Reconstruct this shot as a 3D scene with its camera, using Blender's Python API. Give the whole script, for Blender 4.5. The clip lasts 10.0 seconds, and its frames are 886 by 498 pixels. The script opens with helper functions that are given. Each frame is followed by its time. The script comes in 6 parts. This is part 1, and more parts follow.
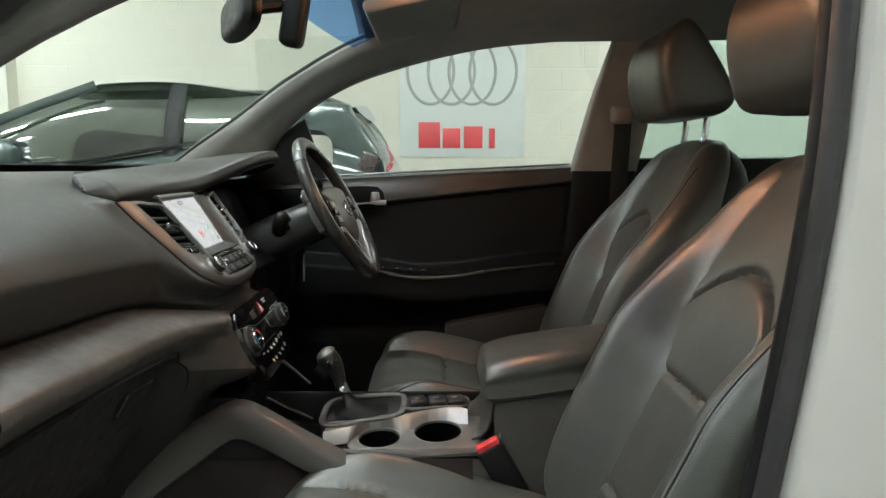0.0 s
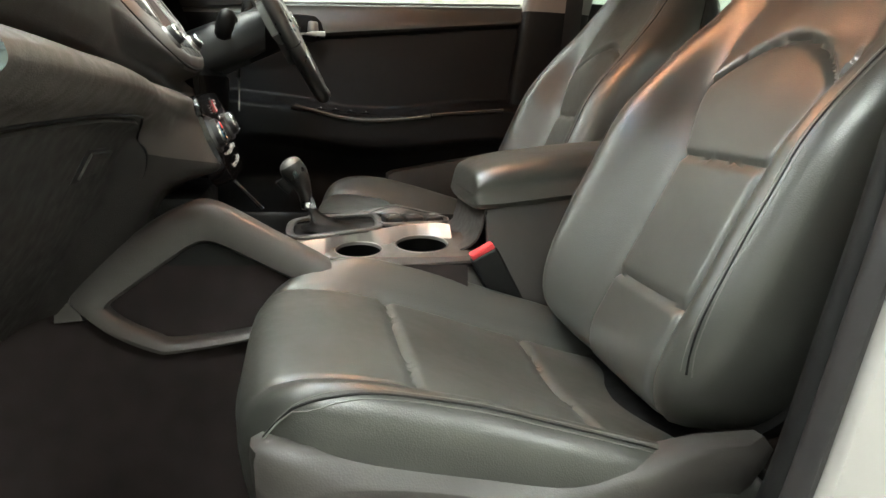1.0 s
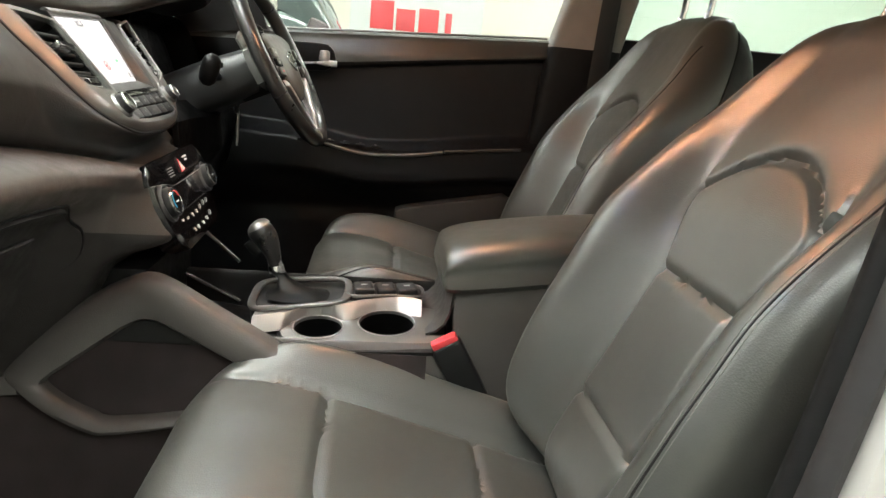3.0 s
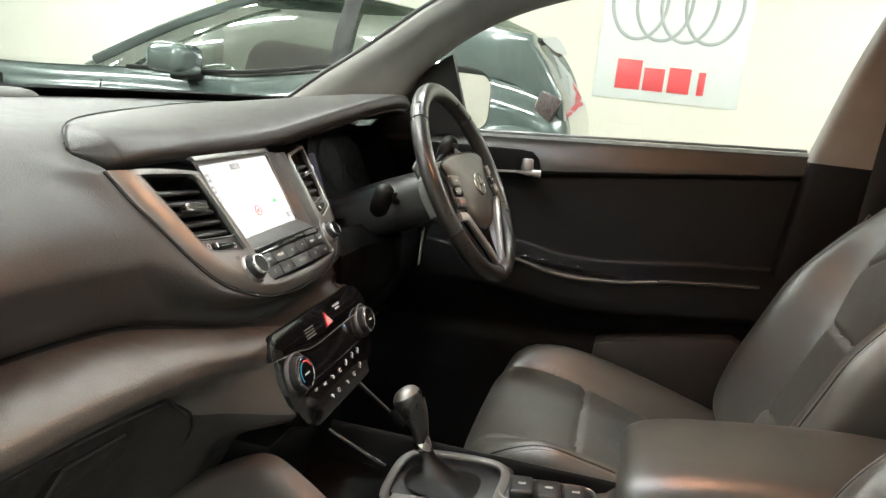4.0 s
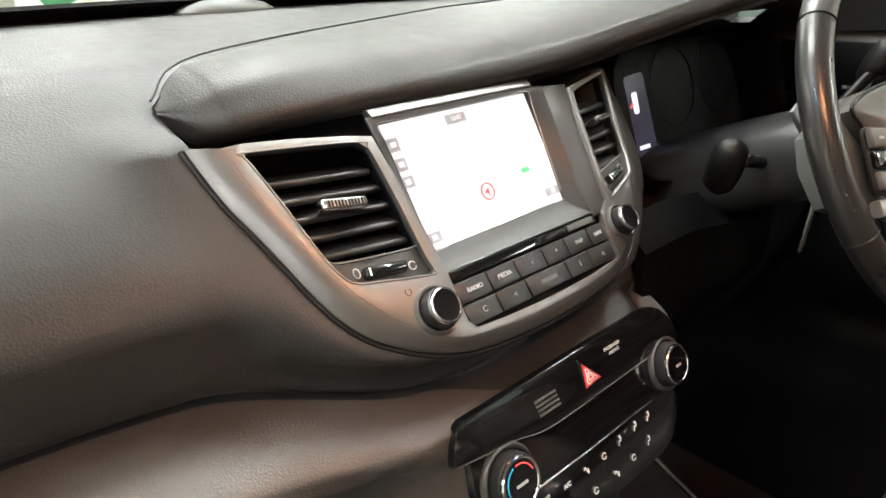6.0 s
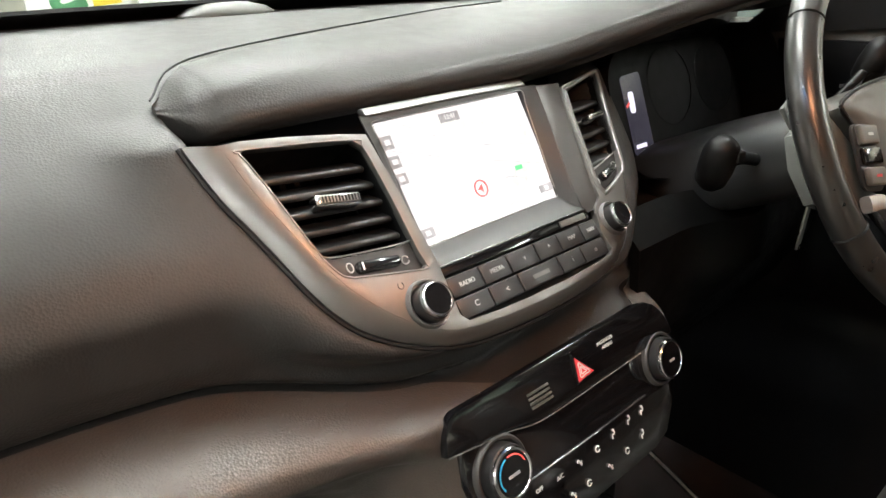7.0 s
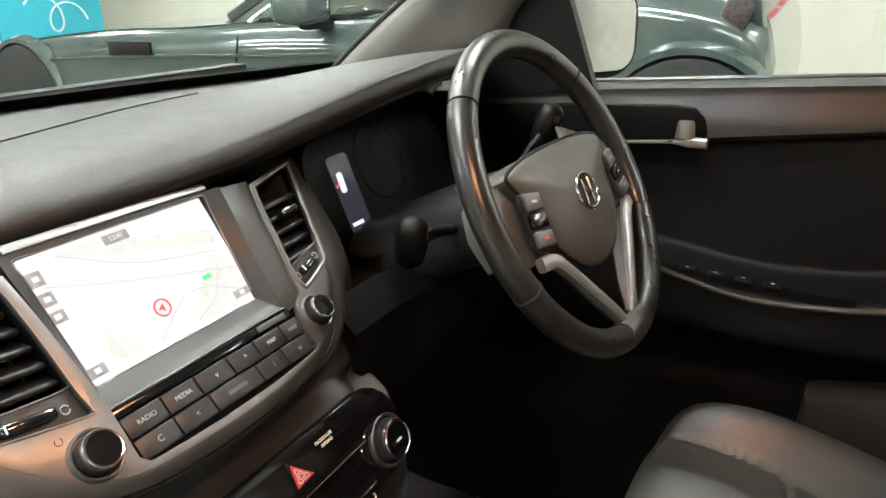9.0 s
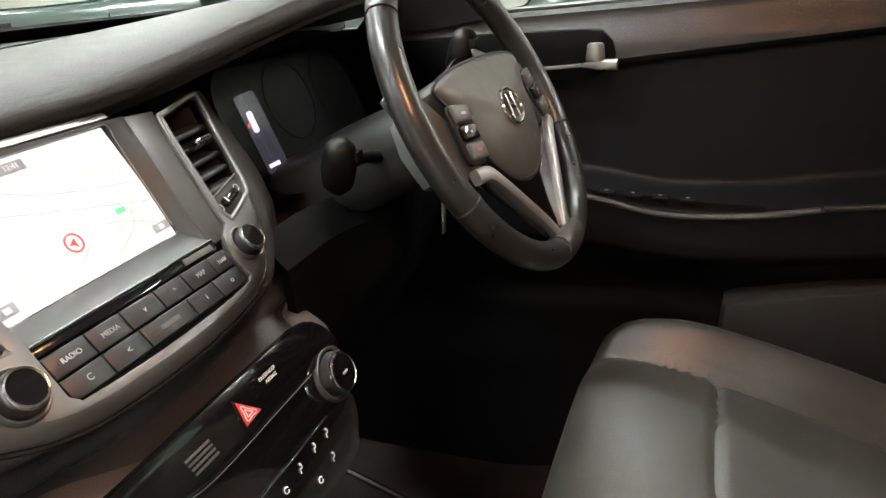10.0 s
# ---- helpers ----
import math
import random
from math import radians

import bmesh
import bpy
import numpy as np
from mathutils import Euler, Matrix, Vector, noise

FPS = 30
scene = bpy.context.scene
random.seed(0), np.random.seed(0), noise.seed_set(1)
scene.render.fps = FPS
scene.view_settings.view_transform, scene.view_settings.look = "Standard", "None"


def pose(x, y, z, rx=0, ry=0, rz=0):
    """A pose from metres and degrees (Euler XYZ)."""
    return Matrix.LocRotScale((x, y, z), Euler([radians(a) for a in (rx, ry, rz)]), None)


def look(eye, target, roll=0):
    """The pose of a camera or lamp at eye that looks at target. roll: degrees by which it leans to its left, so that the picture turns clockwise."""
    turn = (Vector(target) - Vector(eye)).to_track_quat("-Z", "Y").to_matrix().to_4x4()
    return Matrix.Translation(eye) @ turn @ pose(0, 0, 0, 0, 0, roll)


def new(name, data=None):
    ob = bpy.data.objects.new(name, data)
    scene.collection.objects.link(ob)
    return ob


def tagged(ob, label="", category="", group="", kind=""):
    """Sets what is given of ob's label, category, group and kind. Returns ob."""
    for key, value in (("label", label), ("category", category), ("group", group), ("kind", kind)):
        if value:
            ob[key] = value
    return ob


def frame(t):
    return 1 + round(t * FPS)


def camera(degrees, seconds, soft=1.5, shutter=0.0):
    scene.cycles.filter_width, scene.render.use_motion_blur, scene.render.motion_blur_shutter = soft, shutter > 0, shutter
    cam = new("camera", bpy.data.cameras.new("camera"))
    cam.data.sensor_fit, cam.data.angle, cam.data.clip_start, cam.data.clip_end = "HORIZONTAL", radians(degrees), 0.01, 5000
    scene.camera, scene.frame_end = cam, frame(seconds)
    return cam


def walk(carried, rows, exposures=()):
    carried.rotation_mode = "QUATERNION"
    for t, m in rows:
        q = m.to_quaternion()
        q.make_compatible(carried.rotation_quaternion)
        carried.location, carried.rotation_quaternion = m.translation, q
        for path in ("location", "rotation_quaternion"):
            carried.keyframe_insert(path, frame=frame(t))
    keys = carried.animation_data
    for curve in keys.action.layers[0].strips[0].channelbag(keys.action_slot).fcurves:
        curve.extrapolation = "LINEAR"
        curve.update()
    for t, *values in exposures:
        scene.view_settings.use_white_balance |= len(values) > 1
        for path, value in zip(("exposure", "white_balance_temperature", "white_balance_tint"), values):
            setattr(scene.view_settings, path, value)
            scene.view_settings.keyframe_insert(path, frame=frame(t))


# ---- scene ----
cam = camera(64.0, 10.0)
PATH = [
    (0, (0.052, -1.295, 1.241), (0.082, 0.691, 1.015), 0.2),
    (0.5, (-0.065, -1.232, 1.135), (0.167, 0.733, 0.841), 0.8),
    (1, (-0.131, -1.2, 1.019), (0.258, 0.713, 0.587), 2.6),
    (1.5, (-0.134, -1.204, 0.964), (0.264, 0.68, 0.421), 3.0),
    (2, (-0.137, -1.201, 0.956), (0.271, 0.657, 0.339), 3.1),
    (2.2, (-0.131, -1.199, 0.97), (0.278, 0.655, 0.342), 2.9),
    (3.3, (0.09, -1.036, 1.232), (0.107, 0.92, 0.816), 6.5),
    (3.5, (0.112, -0.979, 1.257), (-0.031, 0.979, 0.877), 6.9),
    (4, (0.087, -0.845, 1.309), (-0.362, 1.052, 0.86), 6.0),
    (4.5, (0.042, -0.678, 1.323), (-0.787, 1.034, 0.703), 4.1),
    (5, (0.008, -0.49, 1.325), (-1.193, 0.917, 0.563), 0.9),
    (5.5, (-0.002, -0.411, 1.317), (-1.297, 0.873, 0.497), 0.9),
    (7, (0.018, -0.411, 1.315), (-1.313, 0.843, 0.505), 0.4),
    (7.5, (0.032, -0.406, 1.326), (-1.25, 0.914, 0.541), -0.1),
    (8, (0.051, -0.376, 1.338), (-1.136, 1.051, 0.592), -0.6),
    (8.5, (0.069, -0.351, 1.344), (-0.985, 1.191, 0.628), -1.0),
    (9, (0.073, -0.339, 1.35), (-0.847, 1.3, 0.666), -1.5),
    (9.5, (0.063, -0.343, 1.343), (-0.742, 1.362, 0.675), -3.2),
    (10, (0.043, -0.35, 1.291), (-0.624, 1.38, 0.54), -3.6),
]
walk(cam, [(t, look(eye, target, roll)) for t, eye, target, roll in PATH], [(0, 0.42, 6150, 8), (0.6, 0.80, 6300, 6), (1.2, 1.40, 6500, 12), (2.2, 1.48, 6650, 20), (3.3, 1.25, 6500, 10), (5.0, 1.27, 6500, 14), (7.0, 1.25, 6500, 14), (8.5, 1.04, 6400, 12), (10, 1.16, 6450, 13)])

# ---------------------------------------------------------------- light
world = bpy.data.worlds.new("garage_air")
world.use_nodes = True
world.node_tree.nodes["Background"].inputs[0].default_value = (0.9, 0.95, 1.0, 1)
world.node_tree.nodes["Background"].inputs[1].default_value = 0.05
scene.world = world


# ---------------------------------------------------------------- materials
def material(name, color, rough=0.5, metal=0.0, grain=0.0, grain_scale=700.0, vary=0.12, vary_scale=9.0,
             emit=None, strength=0.0, coat=0.0, wear=0.08, voronoi=False, spec=0.5):
    m = bpy.data.materials.new(name)
    m.use_nodes = True
    nt = m.node_tree
    b = nt.nodes["Principled BSDF"]
    tc = nt.nodes.new("ShaderNodeTexCoord")
    big = nt.nodes.new("ShaderNodeTexNoise")
    big.inputs["Scale"].default_value, big.inputs["Detail"].default_value = vary_scale, 6.0
    nt.links.new(tc.outputs["Object"], big.inputs["Vector"])
    ramp = nt.nodes.new("ShaderNodeMapRange")
    ramp.inputs["From Min"].default_value, ramp.inputs["From Max"].default_value = 0.3, 0.7
    ramp.inputs["To Min"].default_value, ramp.inputs["To Max"].default_value = 1 - vary, 1 + vary
    nt.links.new(big.outputs["Fac"], ramp.inputs["Value"])
    mul = nt.nodes.new("ShaderNodeVectorMath")
    mul.operation = "SCALE"
    mul.inputs[0].default_value = color
    nt.links.new(ramp.outputs["Result"], mul.inputs["Scale"])
    nt.links.new(mul.outputs["Vector"], b.inputs["Base Color"])
    fine = nt.nodes.new("ShaderNodeTexNoise")
    fine.inputs["Scale"].default_value, fine.inputs["Detail"].default_value = 60.0, 4.0
    nt.links.new(tc.outputs["Object"], fine.inputs["Vector"])
    rr = nt.nodes.new("ShaderNodeMapRange")
    rr.inputs["From Min"].default_value, rr.inputs["From Max"].default_value = 0.3, 0.7
    rr.inputs["To Min"].default_value, rr.inputs["To Max"].default_value = max(0.02, rough - wear), min(1, rough + wear)
    nt.links.new(fine.outputs["Fac"], rr.inputs["Value"])
    nt.links.new(rr.outputs["Result"], b.inputs["Roughness"])
    b.inputs["Metallic"].default_value = metal
    b.inputs["Specular IOR Level"].default_value = spec
    b.inputs["Coat Weight"].default_value = coat
    b.inputs["Coat Roughness"].default_value = 0.05
    if grain:
        tex = nt.nodes.new("ShaderNodeTexVoronoi" if voronoi else "ShaderNodeTexNoise")
        tex.inputs["Scale"].default_value = grain_scale
        nt.links.new(tc.outputs["Object"], tex.inputs["Vector"])
        bump = nt.nodes.new("ShaderNodeBump")
        bump.inputs["Strength"].default_value = grain
        bump.inputs["Distance"].default_value = 0.001
        nt.links.new(tex.outputs["Distance" if voronoi else "Fac"], bump.inputs["Height"])
        nt.links.new(bump.outputs["Normal"], b.inputs["Normal"])
    if emit:
        b.inputs["Emission Color"].default_value = (*emit, 1)
        b.inputs["Emission Strength"].default_value = strength
    return m


def glass(name, tint, gloss=0.06):
    m = bpy.data.materials.new(name)
    m.use_nodes = True
    nt = m.node_tree
    nt.nodes.remove(nt.nodes["Principled BSDF"])
    tr, gl, mix = (nt.nodes.new("ShaderNodeBsdf" + k) for k in ("Transparent", "Glossy")), None, nt.nodes.new("ShaderNodeMixShader")
    tr, gl = tuple(tr)
    tr.inputs["Color"].default_value = (*tint, 1)
    gl.inputs["Roughness"].default_value = 0.02
    mix.inputs[0].default_value = gloss
    nt.links.new(tr.outputs[0], mix.inputs[1])
    nt.links.new(gl.outputs[0], mix.inputs[2])
    nt.links.new(mix.outputs[0], nt.nodes["Material Output"].inputs["Surface"])
    return m


DASH = material("soft_dash_plastic", (0.031, 0.0295, 0.0285), 0.44, spec=0.30, grain=0.22, grain_scale=560, voronoi=True, wear=0.025)
# lighter and browner than DASH: lamp light on the roll is in the colour
DASH_LOW = material("lamplit_lower_plastic", (0.080, 0.070, 0.064), 0.42, spec=0.50, grain=0.25, grain_scale=560, voronoi=True)
# on lid and under panel this dark tone holds the shade under the dash
GLOVE = material("dark_and_shaded_plastic", (0.026, 0.0235, 0.022), 0.46, spec=0.4, grain=0.2, grain_scale=560, voronoi=True)
BRIGHT_TRIM = material("bright_satin_trim", (0.42, 0.41, 0.40), 0.42, metal=0.7, wear=0.03)
SPOKE_SILVER = material("bright_satin_spoke", (0.55, 0.53, 0.51), 0.3, metal=0.8, wear=0.05)
# near black that holds the shade under the hood and in the handle recess
SHADE_BLACK = material("shaded_black", (0.0025, 0.0025, 0.003), 0.5, spec=0.12)
VENT_SLAT = material("satin_black_vent_slat", (0.010, 0.010, 0.0105), 0.36, spec=0.5, wear=0.04)
BUTTON = material("dark_grey_button_plastic", (0.018, 0.018, 0.019), 0.38, spec=0.5, wear=0.05)
# silver post and climate knob dishes, with their shade put into the grey
SHADED_GREY = material("shaded_silver_grey", (0.060, 0.058, 0.057), 0.42, metal=0.3, wear=0.04)
SURROUND = material("dark_grey_screen_surround", (0.030, 0.029, 0.029), 0.42, spec=0.5, wear=0.04)
DULL_PRINT = material("dull_white_print", (0.42, 0.42, 0.41), 0.5)
# black vents and fittings; on knee panel and cubby it stands for shade
VENT_SHADE_BLACK = material("vent_and_shade_black", (0.0035, 0.0035, 0.0037), 0.42, spec=0.22)
KNOB = material("satin_gear_knob", (0.016, 0.0155, 0.015), 0.30, spec=0.6)
SCREEN_LAND = material("map_land", (0.05, 0.05, 0.05), 0.3, emit=(0.97, 0.97, 0.89), strength=0.43, vary=0.0)
BLACK = material("matt_black_plastic", (0.007, 0.007, 0.0075), 0.5, grain=0.15, spec=0.3)
GLOSS = material("piano_black", (0.006, 0.006, 0.007), 0.12, coat=0.6, wear=0.04)
SILVER = material("satin_silver_trim", (0.20, 0.195, 0.19), 0.41, metal=0.85, wear=0.06, vary=0.05)
CHROME = material("chrome", (0.75, 0.75, 0.76), 0.14, metal=1.0, wear=0.05)
LEATHER = material("dark_grey_leather", (0.052, 0.053, 0.048), 0.37, grain=0.16, grain_scale=600, voronoi=True, wear=0.03, vary=0.10, spec=1.0)
LEATHER_BACK = material("black_vinyl", (0.009, 0.009, 0.009), 0.42, grain=0.15, grain_scale=560, voronoi=True)
THREAD = material("grey_thread", (0.15, 0.147, 0.138), 0.6)
WHEEL_LEATHER = material("worn_wheel_leather", (0.020, 0.0195, 0.0185), 0.30, spec=0.7, grain=0.02, grain_scale=700, voronoi=True, wear=0.03, vary=0.05)
SEAT_SHIELD = material("grey_seat_shield_plastic", (0.062, 0.056, 0.053), 0.40, spec=0.6, grain=0.10, grain_scale=500, voronoi=True)
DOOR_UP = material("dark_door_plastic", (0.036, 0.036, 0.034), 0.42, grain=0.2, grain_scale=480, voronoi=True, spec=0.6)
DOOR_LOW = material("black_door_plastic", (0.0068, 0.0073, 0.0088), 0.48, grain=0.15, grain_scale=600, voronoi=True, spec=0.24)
LINING = material("grey_headliner_cloth", (0.25, 0.245, 0.235), 0.9, grain=0.5, grain_scale=900)
CARPET = material("dark_brown_carpet", (0.022, 0.0145, 0.0145), 0.95, grain=1.0, grain_scale=1200, vary=0.3, vary_scale=30)
RUBBER = material("black_rubber_seal", (0.030, 0.028, 0.029), 0.5)
WHITE_PAINT = material("white_car_paint", (0.52, 0.505, 0.49), 0.25, coat=0.5, vary=0.02, wear=0.02)
SPOKE_GREY = material("grey_spoke_plastic", (0.088, 0.089, 0.083), 0.42, wear=0.05)
SATIN_DARK = material("dark_satin_trim", (0.24, 0.235, 0.23), 0.38, metal=0.8, wear=0.05)
RED = material("red_plastic", (0.75, 0.05, 0.06), 0.4)
PRINT = material("white_print", (0.75, 0.75, 0.73), 0.5)
GREY_PRINT = material("grey_print", (0.35, 0.35, 0.34), 0.5)
GLASS = glass("clear_car_glass", (0.93, 0.96, 0.94))
GLASS_BLUE = glass("blue_shade_band", (0.22, 0.42, 0.80))
GLASS_GREEN = glass("green_privacy_glass", (0.52, 0.66, 0.63))
GLASS_DARK = glass("dark_car_glass", (0.42, 0.48, 0.44), 0.34)
SCREEN = material("lit_map_screen", (0.05, 0.05, 0.05), 0.3, emit=(1.0, 0.985, 0.96), strength=0.46, vary=0.0)
SCREEN_LINE = material("map_line", (0.05, 0.05, 0.05), 0.3, emit=(0.88, 0.88, 0.87), strength=0.40, vary=0.0)
SCREEN_GREY = material("map_button", (0.2, 0.2, 0.2), 0.3, emit=(0.42, 0.40, 0.42), strength=0.20, vary=0.0)
SCREEN_RED = material("map_pointer", (0.7, 0.05, 0.05), 0.3, emit=(0.85, 0.12, 0.10), strength=0.3, vary=0.0)
SCREEN_GREEN = material("map_sign", (0.1, 0.6, 0.2), 0.3, emit=(0.15, 0.75, 0.3), strength=0.3, vary=0.0)
DISPLAY = material("dim_trip_display", (0.02, 0.02, 0.03), 0.2, emit=(0.014, 0.014, 0.020), strength=1.0, vary=0.0)
DISPLAY_WHITE = material("lit_symbol", (0.5, 0.5, 0.6), 0.3, emit=(0.55, 0.56, 0.7), strength=0.7, vary=0.0)
WALL = material("cream_painted_block", (0.70, 0.685, 0.60), 0.7, grain=0.5, grain_scale=40, vary=0.03, vary_scale=2)
CONCRETE = material("grey_concrete_floor", (0.20, 0.19, 0.18), 0.6, grain=0.5, grain_scale=60, vary=0.25, vary_scale=2)
CEIL = material("white_ceiling", (0.7, 0.7, 0.68), 0.8, vary=0.04)
BANNER = material("white_vinyl_banner", (0.68, 0.71, 0.70), 0.4, vary=0.03)
BANNER_RED = material("red_vinyl_print", (0.70, 0.07, 0.08), 0.45, vary=0.05)
BANNER_GREY = material("grey_vinyl_print", (0.36, 0.38, 0.38), 0.45, vary=0.08)
CAR_PAINT = material("dark_slate_car_paint", (0.070, 0.094, 0.090), 0.16, metal=0.25, coat=0.9, vary=0.03, wear=0.01)
TAIL_RED = material("dull_red_lens", (0.055, 0.040, 0.040), 0.3, coat=0.3)
CYAN_PANEL = material("cyan_panel", (0.03, 0.42, 0.56), 0.5, vary=0.05)
ORANGE_INK = material("orange_ink", (0.75, 0.16, 0.05), 0.5)
TYRE = material("tyre_rubber", (0.02, 0.02, 0.02), 0.8)
BLUE_PANEL = material("bright_blue_panel", (0.02, 0.36, 0.62), 0.5, vary=0.05)
LAMP = material("lit_tube_diffuser", (0.9, 0.9, 0.9), 0.5, emit=(0.95, 1.0, 0.93), strength=62.0, vary=0.0)
DOME = material("lit_amber_lens", (0.9, 0.7, 0.5), 0.4, emit=(1.0, 0.45, 0.21), strength=76.0, vary=0.0)


# ---------------------------------------------------------------- mesh helpers
def finish(bm, name, mat, angle=35.0):
    bmesh.ops.recalc_face_normals(bm, faces=bm.faces)
    me = bpy.data.meshes.new(name)
    bm.to_mesh(me)
    bm.free()
    for p in me.polygons:
        p.use_smooth = True
    me.set_sharp_from_angle(angle=radians(angle))
    me.materials.append(mat)
    return me


def part(name, bm, mat, parent=None, label="", angle=35.0):
    ob = new(name, finish(bm, name, mat, angle))
    if parent:
        ob.parent = parent
    if label:
        tagged(ob, label)
    return ob


def thing(name, label, category, group="", kind="", at=(0, 0, 0)):
    ob = new(name)
    ob.empty_display_size = 0.05
    ob.location = at
    return tagged(ob, label, category, group, kind)


def single(name, bm, mat, label, category, group="", kind="", angle=35.0):
    return tagged(part(name, bm, mat, None, "", angle), label, category, group, kind)


def axes(o, x, y, z):
    """A frame with origin o and three axes."""
    m = Matrix((x, y, z)).transposed().to_4x4()
    m.translation = Vector(o)
    return m


def spline(pts, n, closed=False):
    """n points along a Catmull-Rom curve through pts."""
    p = [np.array(q, float) for q in pts]
    k = len(p)
    out = []
    segs = k if closed else k - 1
    for i in range(n):
        s = i / (n if closed else n - 1) * segs
        j = min(int(s), segs - 1)
        f = s - j
        if closed:
            a, b, c, d = p[(j - 1) % k], p[j % k], p[(j + 1) % k], p[(j + 2) % k]
        else:
            b, c = p[j], p[j + 1]
            a = p[j - 1] if j else 2 * b - c
            d = p[j + 2] if j + 2 < k else 2 * c - b
        out.append(0.5 * (2 * b + (c - a) * f + (2 * a - 5 * b + 4 * c - d) * f * f + (3 * b - a - 3 * c + d) * f ** 3))
    return out


def grid(rows, close_u=False, close_v=False, cap=False):
    bm = bmesh.new()
    vs = [[bm.verts.new(tuple(p)) for p in r] for r in rows]
    n, m = len(vs), len(vs[0])
    for i in range(n if close_u else n - 1):
        for j in range(m if close_v else m - 1):
            bm.faces.new((vs[i][j], vs[(i + 1) % n][j], vs[(i + 1) % n][(j + 1) % m], vs[i][(j + 1) % m]))
    if cap:
        bm.faces.new(vs[0])
        bm.faces.new(vs[-1][::-1])
    return bm


def shell(bm, depth):
    """Gives an open sheet a thickness, against its normals."""
    bmesh.ops.recalc_face_normals(bm, faces=bm.faces)
    bmesh.ops.solidify(bm, geom=bm.faces[:], thickness=depth)
    return bm


def loft(sections, nu, nv, closed=True, cap=True):
    """A skin over sections of control points, smooth both ways."""
    secs = [spline(s, nv, closed) for s in sections]
    cols = [spline([s[j] for s in secs], nu) for j in range(nv)]
    rows = [[cols[j][i] for j in range(nv)] for i in range(nu)]
    return grid(rows, close_v=closed, cap=cap and closed)


def sweep(path, w, h, n=48, seg=10, closed=False, up=(0, 0, 1), power=2.0, ends=True, cam_w=None):
    """A bar of rounded section, w wide and h high, along a smooth path."""
    pts = [Vector(p) for p in spline(path, n, closed)]
    up = Vector(up)
    rows = []
    for i, p in enumerate(pts):
        a = pts[(i - 1) % n] if closed or i else pts[0]
        b = pts[(i + 1) % n] if closed or i < n - 1 else pts[-1]
        t = (b - a).normalized()
        s = t.cross(up) if t.cross(up).length > 1e-5 else t.cross(Vector((1, 0, 0)))
        s.normalize()
        u = s.cross(t)
        k = cam_w(i / (n - 1)) if cam_w else 1.0
        row = []
        for j in range(seg):
            th = 2 * math.pi * j / seg
            c, d = math.cos(th), math.sin(th)
            row.append(p + s * (w / 2 * k * math.copysign(abs(c) ** (2 / power), c)) + u * (h / 2 * k * math.copysign(abs(d) ** (2 / power), d)))
        rows.append(row)
    return grid(rows, close_u=closed, close_v=True, cap=ends and not closed)


def tube(path, r, n=32, seg=8, closed=False):
    return sweep(path, 2 * r, 2 * r, n, seg, closed, up=(0.12, 0.31, 0.94))


def box(size, bevel=0.003, seg=2, m=None):
    bm = bmesh.new()
    bmesh.ops.create_cube(bm, size=1.0)
    bmesh.ops.scale(bm, vec=size, verts=bm.verts)
    if bevel:
        bmesh.ops.bevel(bm, geom=bm.edges[:], offset=min(bevel, min(size) * 0.45), segments=seg, profile=0.5, affect="EDGES")
    if m is not None:
        bmesh.ops.transform(bm, matrix=m, verts=bm.verts)
    return bm


def plate(outer, holes, depth, m, bevel=0.0):
    """A plate with openings, from flat outlines, depth thick behind its face, set by the frame m."""
    bm = bmesh.new()
    edges = []
    for loop in [outer, *holes]:
        vs = [bm.verts.new((p[0], p[1], 0)) for p in loop]
        edges += [bm.edges.new((vs[i], vs[(i + 1) % len(vs)])) for i in range(len(vs))]
    bmesh.ops.triangle_fill(bm, use_beauty=True, use_dissolve=False, edges=edges, normal=(0, 0, 1))
    got = bmesh.ops.extrude_face_region(bm, geom=bm.faces[:])
    bmesh.ops.translate(bm, vec=(0, 0, -depth), verts=[v for v in got["geom"] if isinstance(v, bmesh.types.BMVert)])
    if bevel:
        bmesh.ops.recalc_face_normals(bm, faces=bm.faces)
        rim = [e for e in bm.edges if len(e.link_faces) == 2 and e.calc_face_angle(0) > 0.9 and max(v.co.z for v in e.verts) > -1e-6 and min(v.co.z for v in e.verts) > -1e-6]
        bmesh.ops.bevel(bm, geom=rim, offset=bevel, segments=2, profile=0.5, affect="EDGES", clamp_overlap=True)
    bmesh.ops.transform(bm, matrix=m, verts=bm.verts)
    return bm


def lathe(profile, m, n=32):
    """Turned about the frame's z axis: profile of (radius, height)."""
    rows = []
    for i in range(n):
        a = 2 * math.pi * i / n
        rows.append([m @ Vector((r * math.cos(a), r * math.sin(a), h)) for r, h in profile])
    bm = grid(rows, close_u=True)
    bmesh.ops.remove_doubles(bm, verts=bm.verts, dist=1e-6)
    return bm


def rounded(pts, n=40):
    return [(p[0], p[1]) for p in spline(pts, n, True)]


def quad_round(w, h, r, cx=0, cy=0, k=5):
    out = []
    for sx, sy, a0 in ((1, 1, 0), (-1, 1, 90), (-1, -1, 180), (1, -1, 270)):
        for i in range(k):
            a = radians(a0 + 90 * i / (k - 1))
            out.append((cx + sx * (w / 2 - r) + r * math.cos(a), cy + sy * (h / 2 - r) + r * math.sin(a)))
    return out


def smooth(a, b, x):
    t = min(1, max(0, (x - a) / (b - a)))
    return t * t * (3 - 2 * t)


def lerp_table(tab, x):
    return float(np.interp(x, [a for a, b in tab], [b for a, b in tab]))


